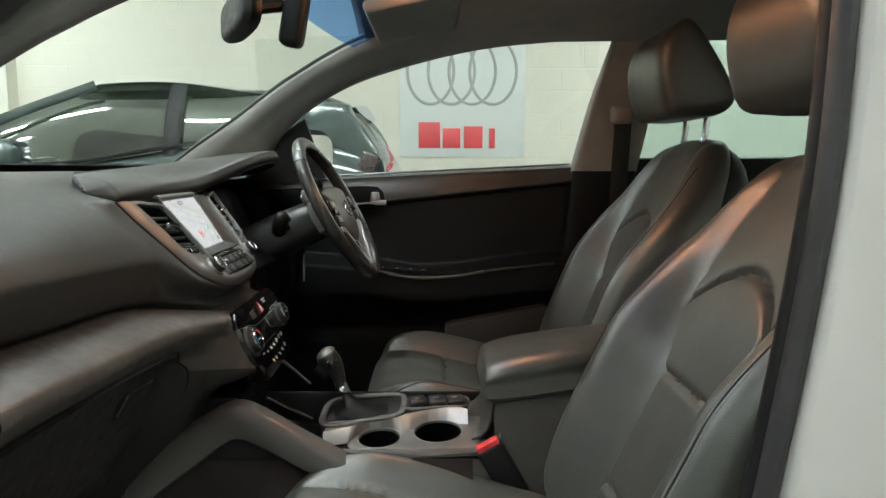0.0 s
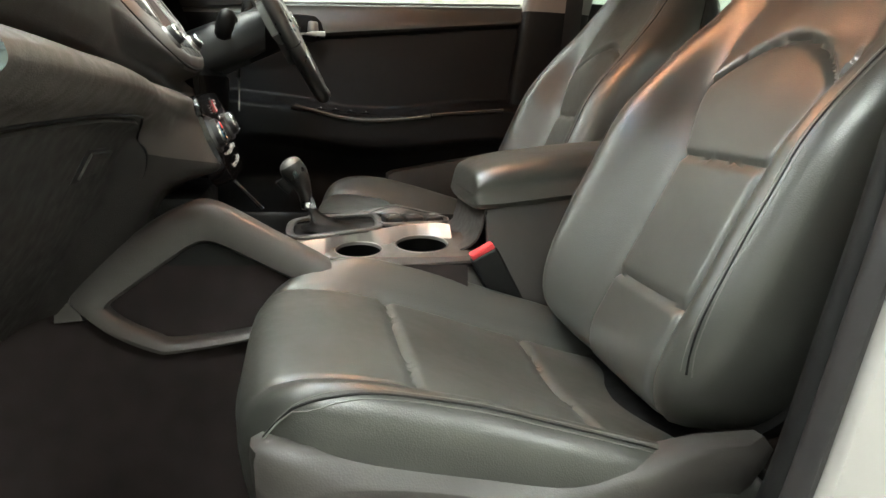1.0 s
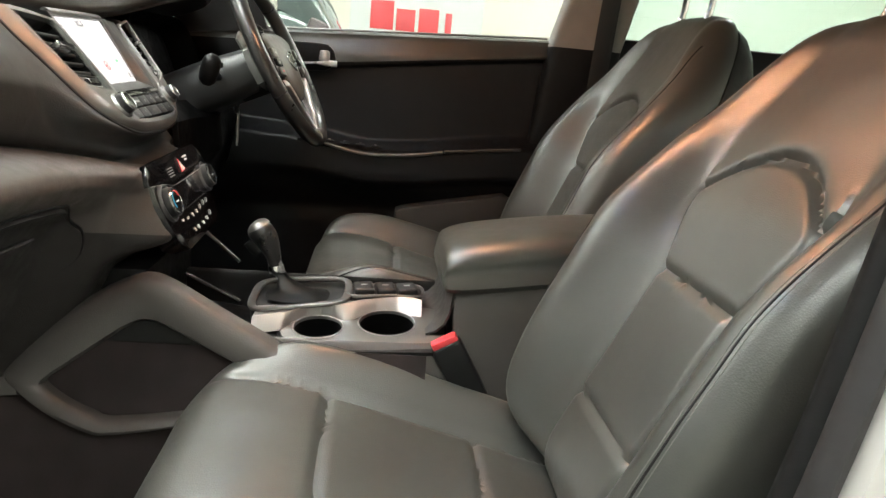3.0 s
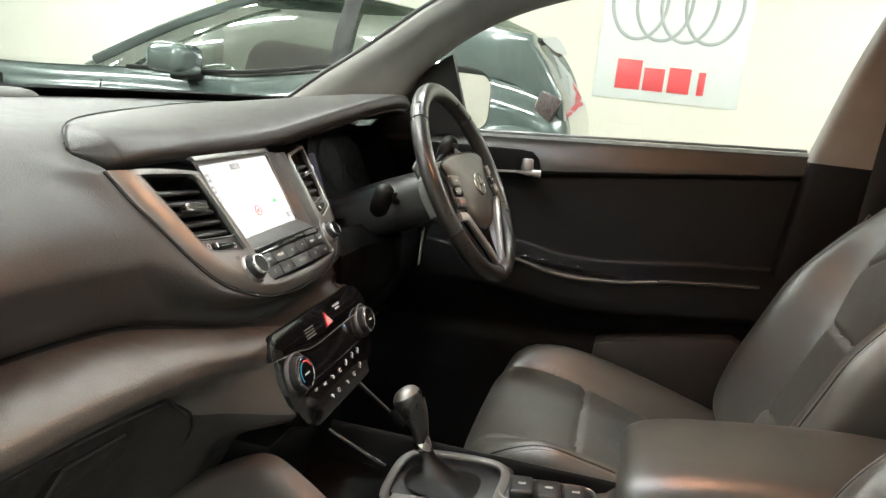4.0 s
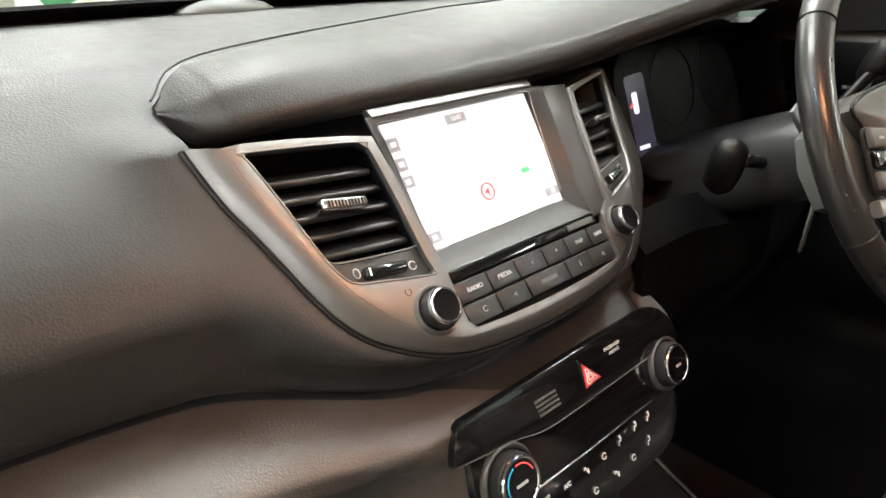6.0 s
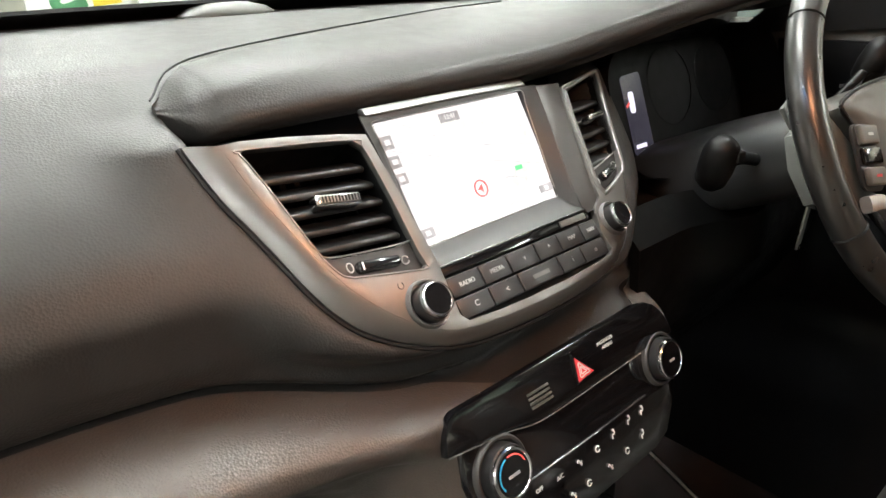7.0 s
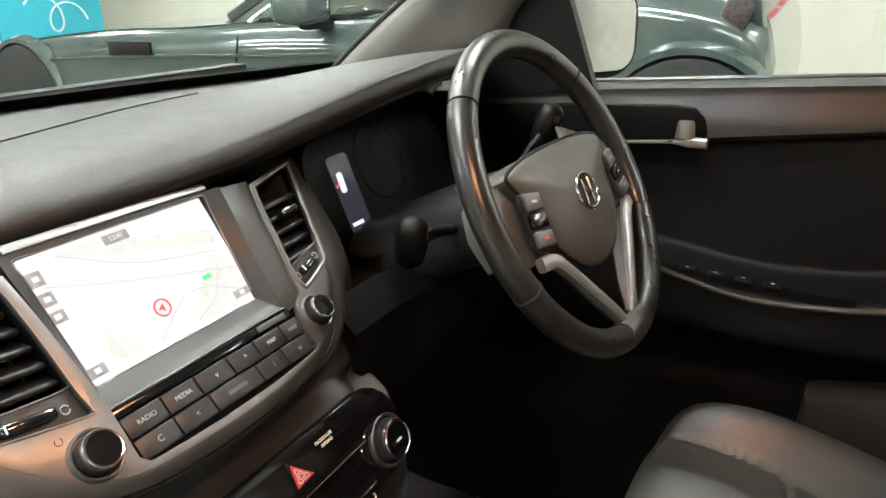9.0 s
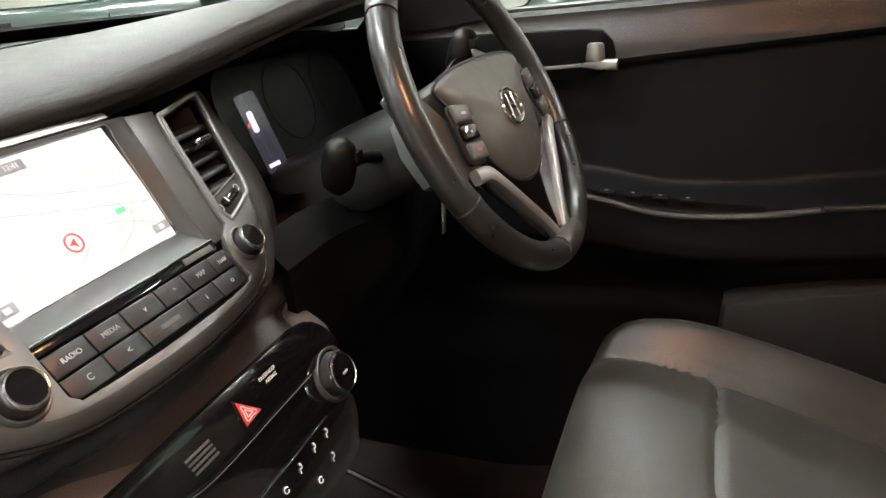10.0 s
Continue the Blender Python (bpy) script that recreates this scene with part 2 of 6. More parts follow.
def curve_table(tab, x):
    """Smooth interpolation with no overshoot between the table's points."""
    xs, ys_ = [a for a, b in tab], [b for a, b in tab]
    if x <= xs[0] or x >= xs[-1]:
        return lerp_table(tab, x)
    i = max(k for k in range(len(xs) - 1) if xs[k] <= x)
    d = [(ys_[k + 1] - ys_[k]) / (xs[k + 1] - xs[k]) for k in range(len(xs) - 1)]

    def slope(k):
        if k == 0 or k == len(xs) - 1:
            return d[0] if k == 0 else d[-1]
        return 0.0 if d[k - 1] * d[k] <= 0 else 2 * d[k - 1] * d[k] / (d[k - 1] + d[k])

    h = xs[i + 1] - xs[i]
    t = (x - xs[i]) / h
    return ((1 + 2 * t) * (1 - t) ** 2 * ys_[i] + t * (1 - t) ** 2 * h * slope(i) + t * t * (3 - 2 * t) * ys_[i + 1] + t * t * (t - 1) * h * slope(i + 1))


def soft_table(tab, x, w):
    return sum(curve_table(tab, x + w * k) for k in (-1, -0.5, 0, 0.5, 1)) / 5


def pillow(hx, hy, p, top, skirt, edge, m, n=64, tuck=0.92, edge_from=0.80):
    """An upholstered pad: superellipse outline, a height field on top, rounded edges and a skirt below."""
    rows = []
    for i in range(n + 1):
        row = []
        for j in range(n + 1):
            u, v = 2 * i / n - 1, 2 * j / n - 1
            k = max(abs(u), abs(v), 1e-9)
            du, dv = u / k, v / k
            s = 1 / max(1.0, abs(du) ** p + abs(dv) ** p) ** (1 / p)
            x, y = hx * du * s * k, hy * dv * s * k
            t = max(0.0, (k - edge_from) / (1 - edge_from))
            row.append((x, y, top(x, y) - edge * (1 - math.sqrt(max(0, 1 - t * t)))))
        rows.append(row)
    bm = grid(rows)
    ring = [(i, 0) for i in range(n)] + [(n, j) for j in range(n)] + [(i, n) for i in range(n, 0, -1)] + [(0, j) for j in range(n, 0, -1)]
    bm.verts.ensure_lookup_table()
    idx = lambda i, j: bm.verts[i * (n + 1) + j]
    prev = [idx(i, j) for i, j in ring]
    base = [Vector(v.co) for v in prev]
    for f in (0.33, 0.66, 1.0):
        sc = 1 - (1 - tuck) * f * f
        cur = [bm.verts.new((c.x * sc, c.y * sc, c.z + (skirt - c.z) * f)) for c in base]
        for a in range(len(cur)):
            b = (a + 1) % len(cur)
            bm.faces.new((prev[a], prev[b], cur[b], cur[a]))
        prev = cur
    bm.faces.new(prev)
    bmesh.ops.transform(bm, matrix=m, verts=bm.verts)
    return bm


def words(body, size, m, mat, parent, name="lettering", label=""):
    """Raised lettering in the built-in font, turned into a mesh."""
    cu = bpy.data.curves.new(name, "FONT")
    cu.body, cu.size, cu.extrude, cu.align_x, cu.align_y = body, size, 0.0002, "CENTER", "CENTER"
    tmp = bpy.data.objects.new(name, cu)
    me = bpy.data.meshes.new_from_object(tmp)
    bpy.data.objects.remove(tmp)
    me.transform(m)
    me.materials.clear()
    me.materials.append(mat)
    ob = new(name, me)
    ob.parent = parent
    return ob


def block_courses(m):
    """Painted blockwork: shallow joints between courses."""
    nt = m.node_tree
    b = nt.nodes["Principled BSDF"]
    tc = nt.nodes.new("ShaderNodeTexCoord")
    sep, com = nt.nodes.new("ShaderNodeSeparateXYZ"), nt.nodes.new("ShaderNodeCombineXYZ")
    nt.links.new(tc.outputs["Object"], sep.inputs[0])
    nt.links.new(sep.outputs["X"], com.inputs["X"])
    nt.links.new(sep.outputs["Z"], com.inputs["Y"])
    br = nt.nodes.new("ShaderNodeTexBrick")
    br.inputs["Scale"].default_value = 1.0
    br.inputs["Brick Width"].default_value = 0.45
    br.inputs["Row Height"].default_value = 0.225
    br.inputs["Mortar Size"].default_value = 0.006
    br.inputs["Mortar Smooth"].default_value = 0.6
    nt.links.new(com.outputs[0], br.inputs["Vector"])
    bump = nt.nodes.new("ShaderNodeBump")
    bump.invert = True
    bump.inputs["Strength"].default_value = 0.35
    bump.inputs["Distance"].default_value = 0.008
    nt.links.new(br.outputs["Fac"], bump.inputs["Height"])
    old = b.inputs["Normal"].links[0].from_socket
    nt.links.new(old, bump.inputs["Normal"])
    nt.links.new(bump.outputs["Normal"], b.inputs["Normal"])


block_courses(WALL)

# ---------------------------------------------------------------- garage
def slab(name, lo, hi, mat, label, category, kind="structure"):
    c = [(a + b) / 2 for a, b in zip(lo, hi)]
    s = [b - a for a, b in zip(lo, hi)]
    return single(name, box(s, 0.0, m=pose(*c)), mat, label, category, kind=kind)


slab("floor", (-12, -7.0, -0.1), (6, 6.2, 0), CONCRETE, "grey concrete garage floor with stains", "floor")
slab("ceiling", (-12, -7.0, 3.6), (6, 6.2, 3.7), CEIL, "white garage ceiling", "ceiling")
slab("wall_north", (-12, 6.0, 0), (6, 6.2, 3.6), WALL, "cream painted blockwork wall behind the cars", "wall")
slab("wall_west", (-12.2, -7.0, 0), (-12, 6.2, 3.6), WALL, "cream painted end wall of the garage", "wall")
slab("wall_east", (5.4, -7.0, 0), (5.6, 6.2, 3.6), WALL, "cream painted end wall of the garage", "wall")
slab("wall_south", (-12, -7.2, 0), (6, -7.0, 3.6), WALL, "plain cream garage wall", "wall")

# all unseen; (-1.6, 0.7), (-1.2, -0.6), (-0.5, -2.2) added to brighten the cabin
LAMPS = [(x, 1.9) for x in (-7.0, -3.6, -0.2, 3.4)] + [(-5.0, 0.7), (-1.6, 0.7), (-1.2, -0.6)] + [(x, -3.7) for x in (-8.0, -4.4, 2.4, 4.2)] + [(-0.5, -2.2)] + [(-4.4, 4.4), (3.4, 4.4)]
for lx, ly in LAMPS:
    lamp = thing("strip_light", "long white strip light placed out of view under the ceiling", "ceiling light", "garage strip lights", at=(lx, ly, 3.6))
    part("casing", box((1.6, 0.16, 0.05), 0.01, m=pose(0, 0, -0.025)), CEIL, lamp)
    part("diffuser", box((1.5, 0.12, 0.05), 0.02, m=pose(0, 0, -0.07)), LAMP, lamp, "lit white diffuser")

banner = thing("wall_banner", "white vinyl banner with grey rings and red marks on the wall", "banner", at=(0, 5.99, 0))
bx0, bx1, bz0, bz1 = -0.28, 0.985, 1.355, 2.62
part("sheet", box((bx1 - bx0, 0.012, bz1 - bz0), 0.002, m=pose((bx0 + bx1) / 2, 0, (bz0 + bz1) / 2)), BANNER, banner)
for i in range(4):
    ring = [(0.03 + 0.21 * i + 0.235 * math.cos(a), -0.012, 2.21 + 0.325 * math.sin(a)) for a in np.linspace(0, 2 * math.pi, 24, endpoint=False)]
    part("ring", sweep(ring, 0.030, 0.008, 64, 8, True, up=(0, 1, 0)), BANNER_GREY, banner)
for cx, w, h in ((0.02, 0.22, 0.26), (0.245, 0.18, 0.20), (0.465, 0.19, 0.22), (0.655, 0.06, 0.20)):
    part("mark", box((w, 0.006, h), 0.002, m=pose(cx, -0.009, 1.445 + h / 2)), BANNER_RED, banner, "plain red printed block")

# ---------------------------------------------------------------- car shell (front is -x, driver's side is +y)
SILL = lambda x: 1.219 + 0.052 * x
shellcar = thing("cabin_shell", "white car body shell open on the passenger side", "car body", kind="structure")


def sheet(name, rows, mat, parent, depth=0.02, label=""):
    return part(name, shell(grid(rows), depth), mat, parent, label)


# headliner
rows = []
for x in np.linspace(-0.12, 2.3, 24):
    rows.append([(x, y, 1.575 + 0.075 * (1 - (abs(y) / 0.62) ** 2.5) + 0.02 * math.sin((x + 0.1) * 1.3)) for y in np.linspace(-0.62, 0.62, 24)])
sheet("headliner", rows, LINING, shellcar, 0.015, "light grey cloth headliner")
rows = []
for x in np.linspace(-0.15, 2.4, 16):
    rows.append([(x, y, 1.605 + 0.085 * (1 - (abs(y) / 0.70) ** 2.5) + 0.02 * math.sin((x + 0.1) * 1.3)) for y in np.linspace(-0.70, 0.70, 16)])
sheet("roof", rows, WHITE_PAINT, shellcar, -0.004)


def pillar(side):
    # front pillar trim with the rail above the door
    inner = [(-0.675, 0.612, 1.217), (-0.572, 0.605, 1.294), (-0.462, 0.600, 1.368), (-0.313, 0.592, 1.474), (-0.11, 0.575, 1.578), (0.12, 0.56, 1.610), (0.5, 0.56, 1.625)]
    outer = [(-0.44, 0.675, 1.235), (-0.396, 0.668, 1.281), (-0.353, 0.664, 1.337), (-0.239, 0.66, 1.424), (-0.085, 0.655, 1.492), (0.18, 0.652, 1.557), (0.5, 0.65, 1.588)]
    a, b = spline(inner, 36), spline(outer, 36)
    rows = []
    for p, q in zip(a, b):
        mid = (p + q) / 2 + np.array((0.008, -0.016, -0.002))
        out = np.array(q) + np.array((0, 0.05, 0.02))
        back = np.array(p) + np.array((0.012, 0.05, 0.006))
        ring = spline([p, (p + mid) / 2 + np.array((0.006, -0.012, 0)), mid, (q + mid) / 2 + np.array((0.004, -0.006, 0)), q, out, back], 21, True)
        rows.append([(r[0], side * r[1], r[2]) for r in ring])
    # front and middle trim: headliner grey on the driver's side, darker on the passenger's
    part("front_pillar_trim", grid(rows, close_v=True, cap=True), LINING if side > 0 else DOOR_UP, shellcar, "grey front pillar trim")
    part("screen_seal", tube([(p[0] - 0.003, side * (p[1] + 0.003), p[2] + 0.003) for p in a[:26]], 0.005, 40, 8), RUBBER, shellcar, "black windscreen seal")
    # middle pillar: light above the sill, dark below
    rows_ = ((0.40, 0.40, 0.62, 0.70), (0.9, 0.41, 0.60, 0.69), (1.235, 0.44, 0.62, 0.665), (1.42, 0.485, 0.655, 0.645), (1.58, 0.535, 0.69, 0.62), (1.63, 0.55, 0.70, 0.58))
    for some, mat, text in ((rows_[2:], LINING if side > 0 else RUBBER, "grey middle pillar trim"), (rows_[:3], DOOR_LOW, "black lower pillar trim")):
        secs = []
        for z, x0, x1, y in some:
            x0 += 0.05 if side < 0 else 0
            secs.append([(x0, side * (y + 0.02), z), (x0 + 0.03, side * y, z), (x1 - 0.03, side * y, z), (x1, side * (y + 0.02), z), (x1 - 0.02, side * (y + 0.09), z), (x0 + 0.02, side * (y + 0.09), z)])
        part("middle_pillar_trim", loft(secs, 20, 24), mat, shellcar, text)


pillar(1)
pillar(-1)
part("pillar_flange", sweep([(-0.62, -0.615, 1.205), (-0.371, -0.60, 1.358), (-0.309, -0.598, 1.392), (-0.242, -0.595, 1.424), (-0.05, -0.59, 1.505), (0.2, -0.59, 1.56)], 0.05, 0.045, 40, 12, power=2.6), LINING, shellcar, "grey flange of the front pillar")

# white outer body round the passenger's door opening
path = [(0.385, -0.735, 1.60), (0.382, -0.74, 1.37), (0.373, -0.74, 1.197), (0.342, -0.74, 0.972), (0.317, -0.74, 0.836), (0.284, -0.74, 0.675), (0.247, -0.74, 0.588), (0.16, -0.74, 0.50), (0.0, -0.74, 0.45), (-0.4, -0.74, 0.43), (-0.8, -0.74, 0.43)]
inner = spline(path, 70)
mid_ = np.array((-0.35, -0.74, 1.15))
rows = []
for i, p in enumerate(inner):
    t = np.array(inner[min(i + 1, 69)]) - np.array(inner[max(i - 1, 0)])
    nrm = np.array((-t[2], 0, t[0]))
    nrm = nrm / np.linalg.norm(nrm)
    if nrm @ (np.array(p) - mid_) < 0:
        nrm = -nrm
    rows.append([p + np.array(o) + nrm * k for o, k in (((0, 0.06, 0), 0.0), ((0, 0.01, 0), 0.001), ((0, -0.006, 0), 0.006), ((0, -0.020, 0), 0.03), ((0, -0.045, 0), 0.09), ((0, -0.06, 0), 0.16), ((0, -0.06, 0), 0.26))])
sheet("side_panel", rows, WHITE_PAINT, shellcar, 0.004, "glossy white painted body side")
for off, w, h, nm, mt in (((-0.004, 0.018, 0.0), 0.016, 0.030, "door_seal", RUBBER), ((0.005, 0.045, 0.004), 0.026, 0.036, "door_seal", BLACK)):
    part(nm, sweep([tuple(np.array(p) + np.array(off)) for p in path], w, h, 70, 10, up=(0, 1, 0)), mt, shellcar, "black rubber door seal")

# floor pan and bulkhead
rows = [[(x, y, 0.36 + 0.03 * smooth(0.5, 0.72, abs(y)) + 0.30 * smooth(-0.62, -0.95, x)) for y in np.linspace(-0.74, 0.74, 24)] for x in np.linspace(-1.0, 2.3, 30)]
sheet("floor_carpet", rows, CARPET, shellcar, -0.02, "dark brown carpet")
for sy in (-1, 1):
    part("door_sill", box((2.6, 0.14, 0.20), 0.02, 2, m=pose(0.6, sy * 0.76 if sy > 0 else -0.725, 0.30)), BLACK, shellcar)
part("bulkhead", box((0.04, 1.46, 0.85), 0.0, m=pose(-0.98, 0, 0.80)), BLACK, shellcar)
part("tail_panel", box((0.05, 1.4, 0.8), 0.01, m=pose(2.28, 0, 0.80)), LINING, shellcar)

# glass
ws = [[(-0.80 + 0.10 * (abs(y) / 0.6) ** 2 + (0.70 - 0.04 * (abs(y) / 0.6) ** 2) * t, y * (1 - 0.06 * t), 1.235 + 0.365 * t + 0.02 * math.sin(math.pi * t)) for y in np.linspace(-0.66, 0.66, 16)] for t in np.linspace(0, 0.83, 10)]
g = part("windscreen", grid(ws), GLASS, shellcar, "clear windscreen")
g.visible_shadow = False
ws2 = [[(-0.80 + 0.10 * (abs(y) / 0.6) ** 2 + (0.70 - 0.04 * (abs(y) / 0.6) ** 2) * t, y * (1 - 0.06 * t), 1.235 + 0.365 * t + 0.02 * math.sin(math.pi * t)) for y in np.linspace(-0.66, 0.66, 16)] for t in np.linspace(0.83, 1.0, 4)]
g = part("shade_band", grid(ws2), GLASS_BLUE, shellcar, "blue tinted band along the top of the windscreen")
g.visible_shadow = False
band = [[(-0.80 + 0.10 * (abs(y) / 0.6) ** 2 + 0.70 * t, y, 1.230 + 0.365 * t) for y in np.linspace(-0.66, 0.66, 24)] for t in (-0.02, 0.015, 0.05)]
part("windscreen_edge", shell(grid(band), 0.004), BLACK, shellcar, "black windscreen edge band")
for name, x0, x1, mat in (("front_door_glass", -0.42, 0.50, GLASS), ("rear_door_glass", 0.64, 1.45, GLASS_GREEN)):
    g = part(name, grid([[(x, 0.735 - 0.10 * t, SILL(x) + 0.38 * t) for x in np.linspace(x0, x1, 6)] for t in np.linspace(-0.05, 1, 5)]), mat, shellcar)
    g.visible_shadow = False

# rear side: door top, rear pillar, rear wall
rows = []
for x in np.linspace(0.60, 1.5, 12):
    rows.append([(x, 0.72, 0.45), (x, 0.70, 0.9), (x, 0.69, 1.2), (x, 0.70, 1.262 + 0.01 * x), (x, 0.74, 1.266 + 0.01 * x)])
sheet("rear_door_trim", rows, DOOR_LOW, shellcar, 0.02)
secs = [[(1.36, 0.68, 1.0), (1.40, 0.64, 1.0), (2.3, 0.62, 1.0), (2.3, 0.74, 1.0)], [(1.42, 0.68, 1.3), (1.46, 0.64, 1.3), (2.3, 0.60, 1.3), (2.3, 0.74, 1.3)], [(1.62, 0.62, 1.62), (1.66, 0.58, 1.62), (2.3, 0.55, 1.62), (2.3, 0.7, 1.62)]]
part("rear_pillar_trim", loft(secs, 10, 16), LINING, shellcar)
part("rear_wall_trim", box((1.7, 0.03, 0.9), 0.0, m=pose(1.5, -0.72, 0.85)), LINING, shellcar)
rows = [[(x, y, 1.0 + 0.14 * smooth(-2.0, -0.95, x) - 0.25 * smooth(-1.6, -2.3, x) - 0.03 * (abs(y) / 0.8) ** 3) for y in np.linspace(-0.85, 0.85, 20)] for x in np.linspace(-2.2, -0.86, 20)]
sheet("bonnet", rows, WHITE_PAINT, shellcar, 0.01, "white bonnet beyond the windscreen")
part("cowl", box((0.14, 1.3, 0.03), 0.01, m=pose(-0.86, 0, 1.17)), BLACK, shellcar)

# ---------------------------------------------------------------- dashboard
GROOVE = [(-0.75, 1.066), (-0.60, 1.060), (-0.49, 1.053), (-0.37, 1.047), (-0.30, 1.040), (-0.25, 1.032), (-0.20, 1.022), (-0.15, 1.010), (-0.10, 0.999), (-0.05, 0.990), (0.0, 0.986), (0.2, 0.99), (0.8, 1.0)]
# outline of the media unit in its own plane (across, up), from the passenger's tip round the foot to the driver's corner
OUTER = [(-0.2315, 0.0112), (-0.228, -0.0034), (-0.2204, -0.0304), (-0.2107, -0.0533), (-0.2012, -0.0773), (-0.1917, -0.102), (-0.1807, -0.1242), (-0.1669, -0.1421), (-0.1499, -0.1553), (-0.1308, -0.1665), (-0.1093, -0.1758), (-0.0844, -0.1819), (-0.0553, -0.185), (-0.0169, -0.1868),
         (0.0119, -0.1866), (0.0519, -0.1845), (0.0904, -0.1781), (0.1207, -0.1647), (0.1408, -0.1471), (0.1592, -0.1248), (0.1715, -0.0966), (0.1836, -0.0617), (0.1956, -0.0283), (0.2056, 0.0031), (0.206, 0.010)]
RIDGE = [(-0.2134, 0.0041), (-0.2101, -0.002), (-0.2035, -0.028), (-0.1955, -0.050), (-0.187, -0.072), (-0.178, -0.093), (-0.167, -0.114), (-0.154, -0.131), (-0.140, -0.1455), (-0.123, -0.1585), (-0.104, -0.168), (-0.082, -0.1725), (-0.055, -0.1750), (-0.017, -0.1765),
         (0.012, -0.1765), (0.050, -0.1748), (0.086, -0.1690), (0.113, -0.156), (0.132, -0.139), (0.150, -0.119), (0.163, -0.094), (0.178, -0.060), (0.1905, -0.027), (0.2005, 0.003), (0.2012, 0.0085)]
RIM_LINE = np.array([(p[0], -p[1]) for p in spline(OUTER, 160)])
RIM_LEFT = [(-0.04, 0.190)] + [(-b, -a) for a, b in OUTER[:14]]
RIM_RIGHT = [(-b, a) for a, b in OUTER[:13:-1]]


def rim_gap(y, v):
    """Distance outside the media unit's outline; negative within it."""
    d = float(np.min(np.hypot(RIM_LINE[:, 0] - y, RIM_LINE[:, 1] - v)))
    return -d if v < 0.186 and -curve_table(RIM_LEFT, v) < y < curve_table(RIM_RIGHT, v) else d


def groove_z(y):
    return soft_table(GROOVE, y, 0.04)


def bezel_x(z):
    return -0.405 + 0.642 * (1.185 - z) / 0.767


def dash_x(y, z):
    """How far back the dash face stands at a height."""
    g = groove_z(y)
    if z >= g:
        f = (z - g) / (1.225 - g)
        x = curve_table([(0, -0.380), (0.08, -0.366), (0.2, -0.357), (0.35, -0.356), (0.5, -0.370), (0.65, -0.398), (0.8, -0.438), (0.9, -0.476), (0.96, -0.508), (1.0, -0.545)], f)
    else:
        x = curve_table([(-0.40, -0.53), (-0.30, -0.465), (-0.2, -0.408), (-0.15, -0.385), (-0.10, -0.362), (-0.078, -0.347), (-0.06, -0.318), (-0.05, -0.308), (-0.038, -0.300), (-0.027, -0.303), (-0.016, -0.319), (-0.007, -0.347), (0, -0.380)], z - g)
        # fuller beside the centre stack
        full = curve_table([(-0.40, -0.50), (-0.30, -0.43), (-0.2, -0.355), (-0.12, -0.318), (-0.08, -0.305), (-0.05, -0.303), (-0.038, -0.306)], z - g)
        x += smooth(-0.25, -0.15, y) * smooth(0.03, 0.05, g - z) * (max(full, x) - x)
    x -= 0.010 * math.exp(-((z - g) / 0.006) ** 2)
    x += 0.055 * smooth(-0.27, -0.12, y) * math.exp(-((z - g) / 0.03) ** 2)
    v = (1.185 - z) / 0.767
    if v < 0.26 and abs(y) < 0.40:
        gap = rim_gap(y, v)
        top = smooth(1.203, 1.188, z)
        edge = bezel_x(max(z, 1.042)) - 0.0115
        if gap > -0.014:
            k = (1 - smooth(0.012, 0.065, gap)) * smooth(g + 0.006, g + 0.045, z) * top
            x += k * (edge - x)
        if gap < 0:
            x -= smooth(-0.004, -0.012, gap) * top * 0.055
    # stack below the screen
    ws_ = smooth(0.19, 0.12, 0.015 - y) * smooth(0.155, 0.11, y - 0.015) * smooth(1.0, 0.985, z) * (1 - smooth(0.90, 0.86, z))
    x += ws_ * (-0.285 + 0.42 * (0.985 - z) - x)
    # driver's side: deep behind the wheel
    d = smooth(0.222, 0.275, y)
    x += d * smooth(1.03, 1.06, z) * (-0.52 - x)
    d = smooth(0.165, 0.215, y)
    x += d * (1 - smooth(1.02, 1.05, z)) * (-0.345 - 0.25 * smooth(0.98, 0.80, z) - x)
    return x


dash = thing("dashboard", "dark grey grained plastic dashboard with a rolled lower edge", "dashboard")
low, under = [], []
ys = (*np.linspace(-0.73, -0.28, 70, endpoint=False), *np.linspace(-0.28, 0.26, 200, endpoint=False), *np.linspace(0.26, 0.73, 60))
rows = []
for y in ys:
    col = []
    front = -0.80 + 0.11 * (abs(y) / 0.6) ** 2
    x1 = dash_x(y, 1.224)
    for t in np.linspace(0, 1, 24)[:-1]:
        x = front + (x1 - front) * t
        col.append((x, y, 1.230 + 0.003 * math.sin(math.pi * t) - 0.006 * t ** 2))
    gz = groove_z(y)
    for z in (*np.linspace(1.224, gz + 0.035, 80), *np.linspace(gz + 0.033, gz - 0.002, 18)):
        col.append((dash_x(y, z), y, z))
    rows.append(col)
    low.append([(dash_x(y, z), y, z) for z in (*np.linspace(gz - 0.0015, gz - 0.045, 22), *np.linspace(gz - 0.05, gz - 0.10, 12))])
    under.append([(dash_x(y, z), y, z) for z in np.linspace(gz - 0.10, 0.70, 42)])
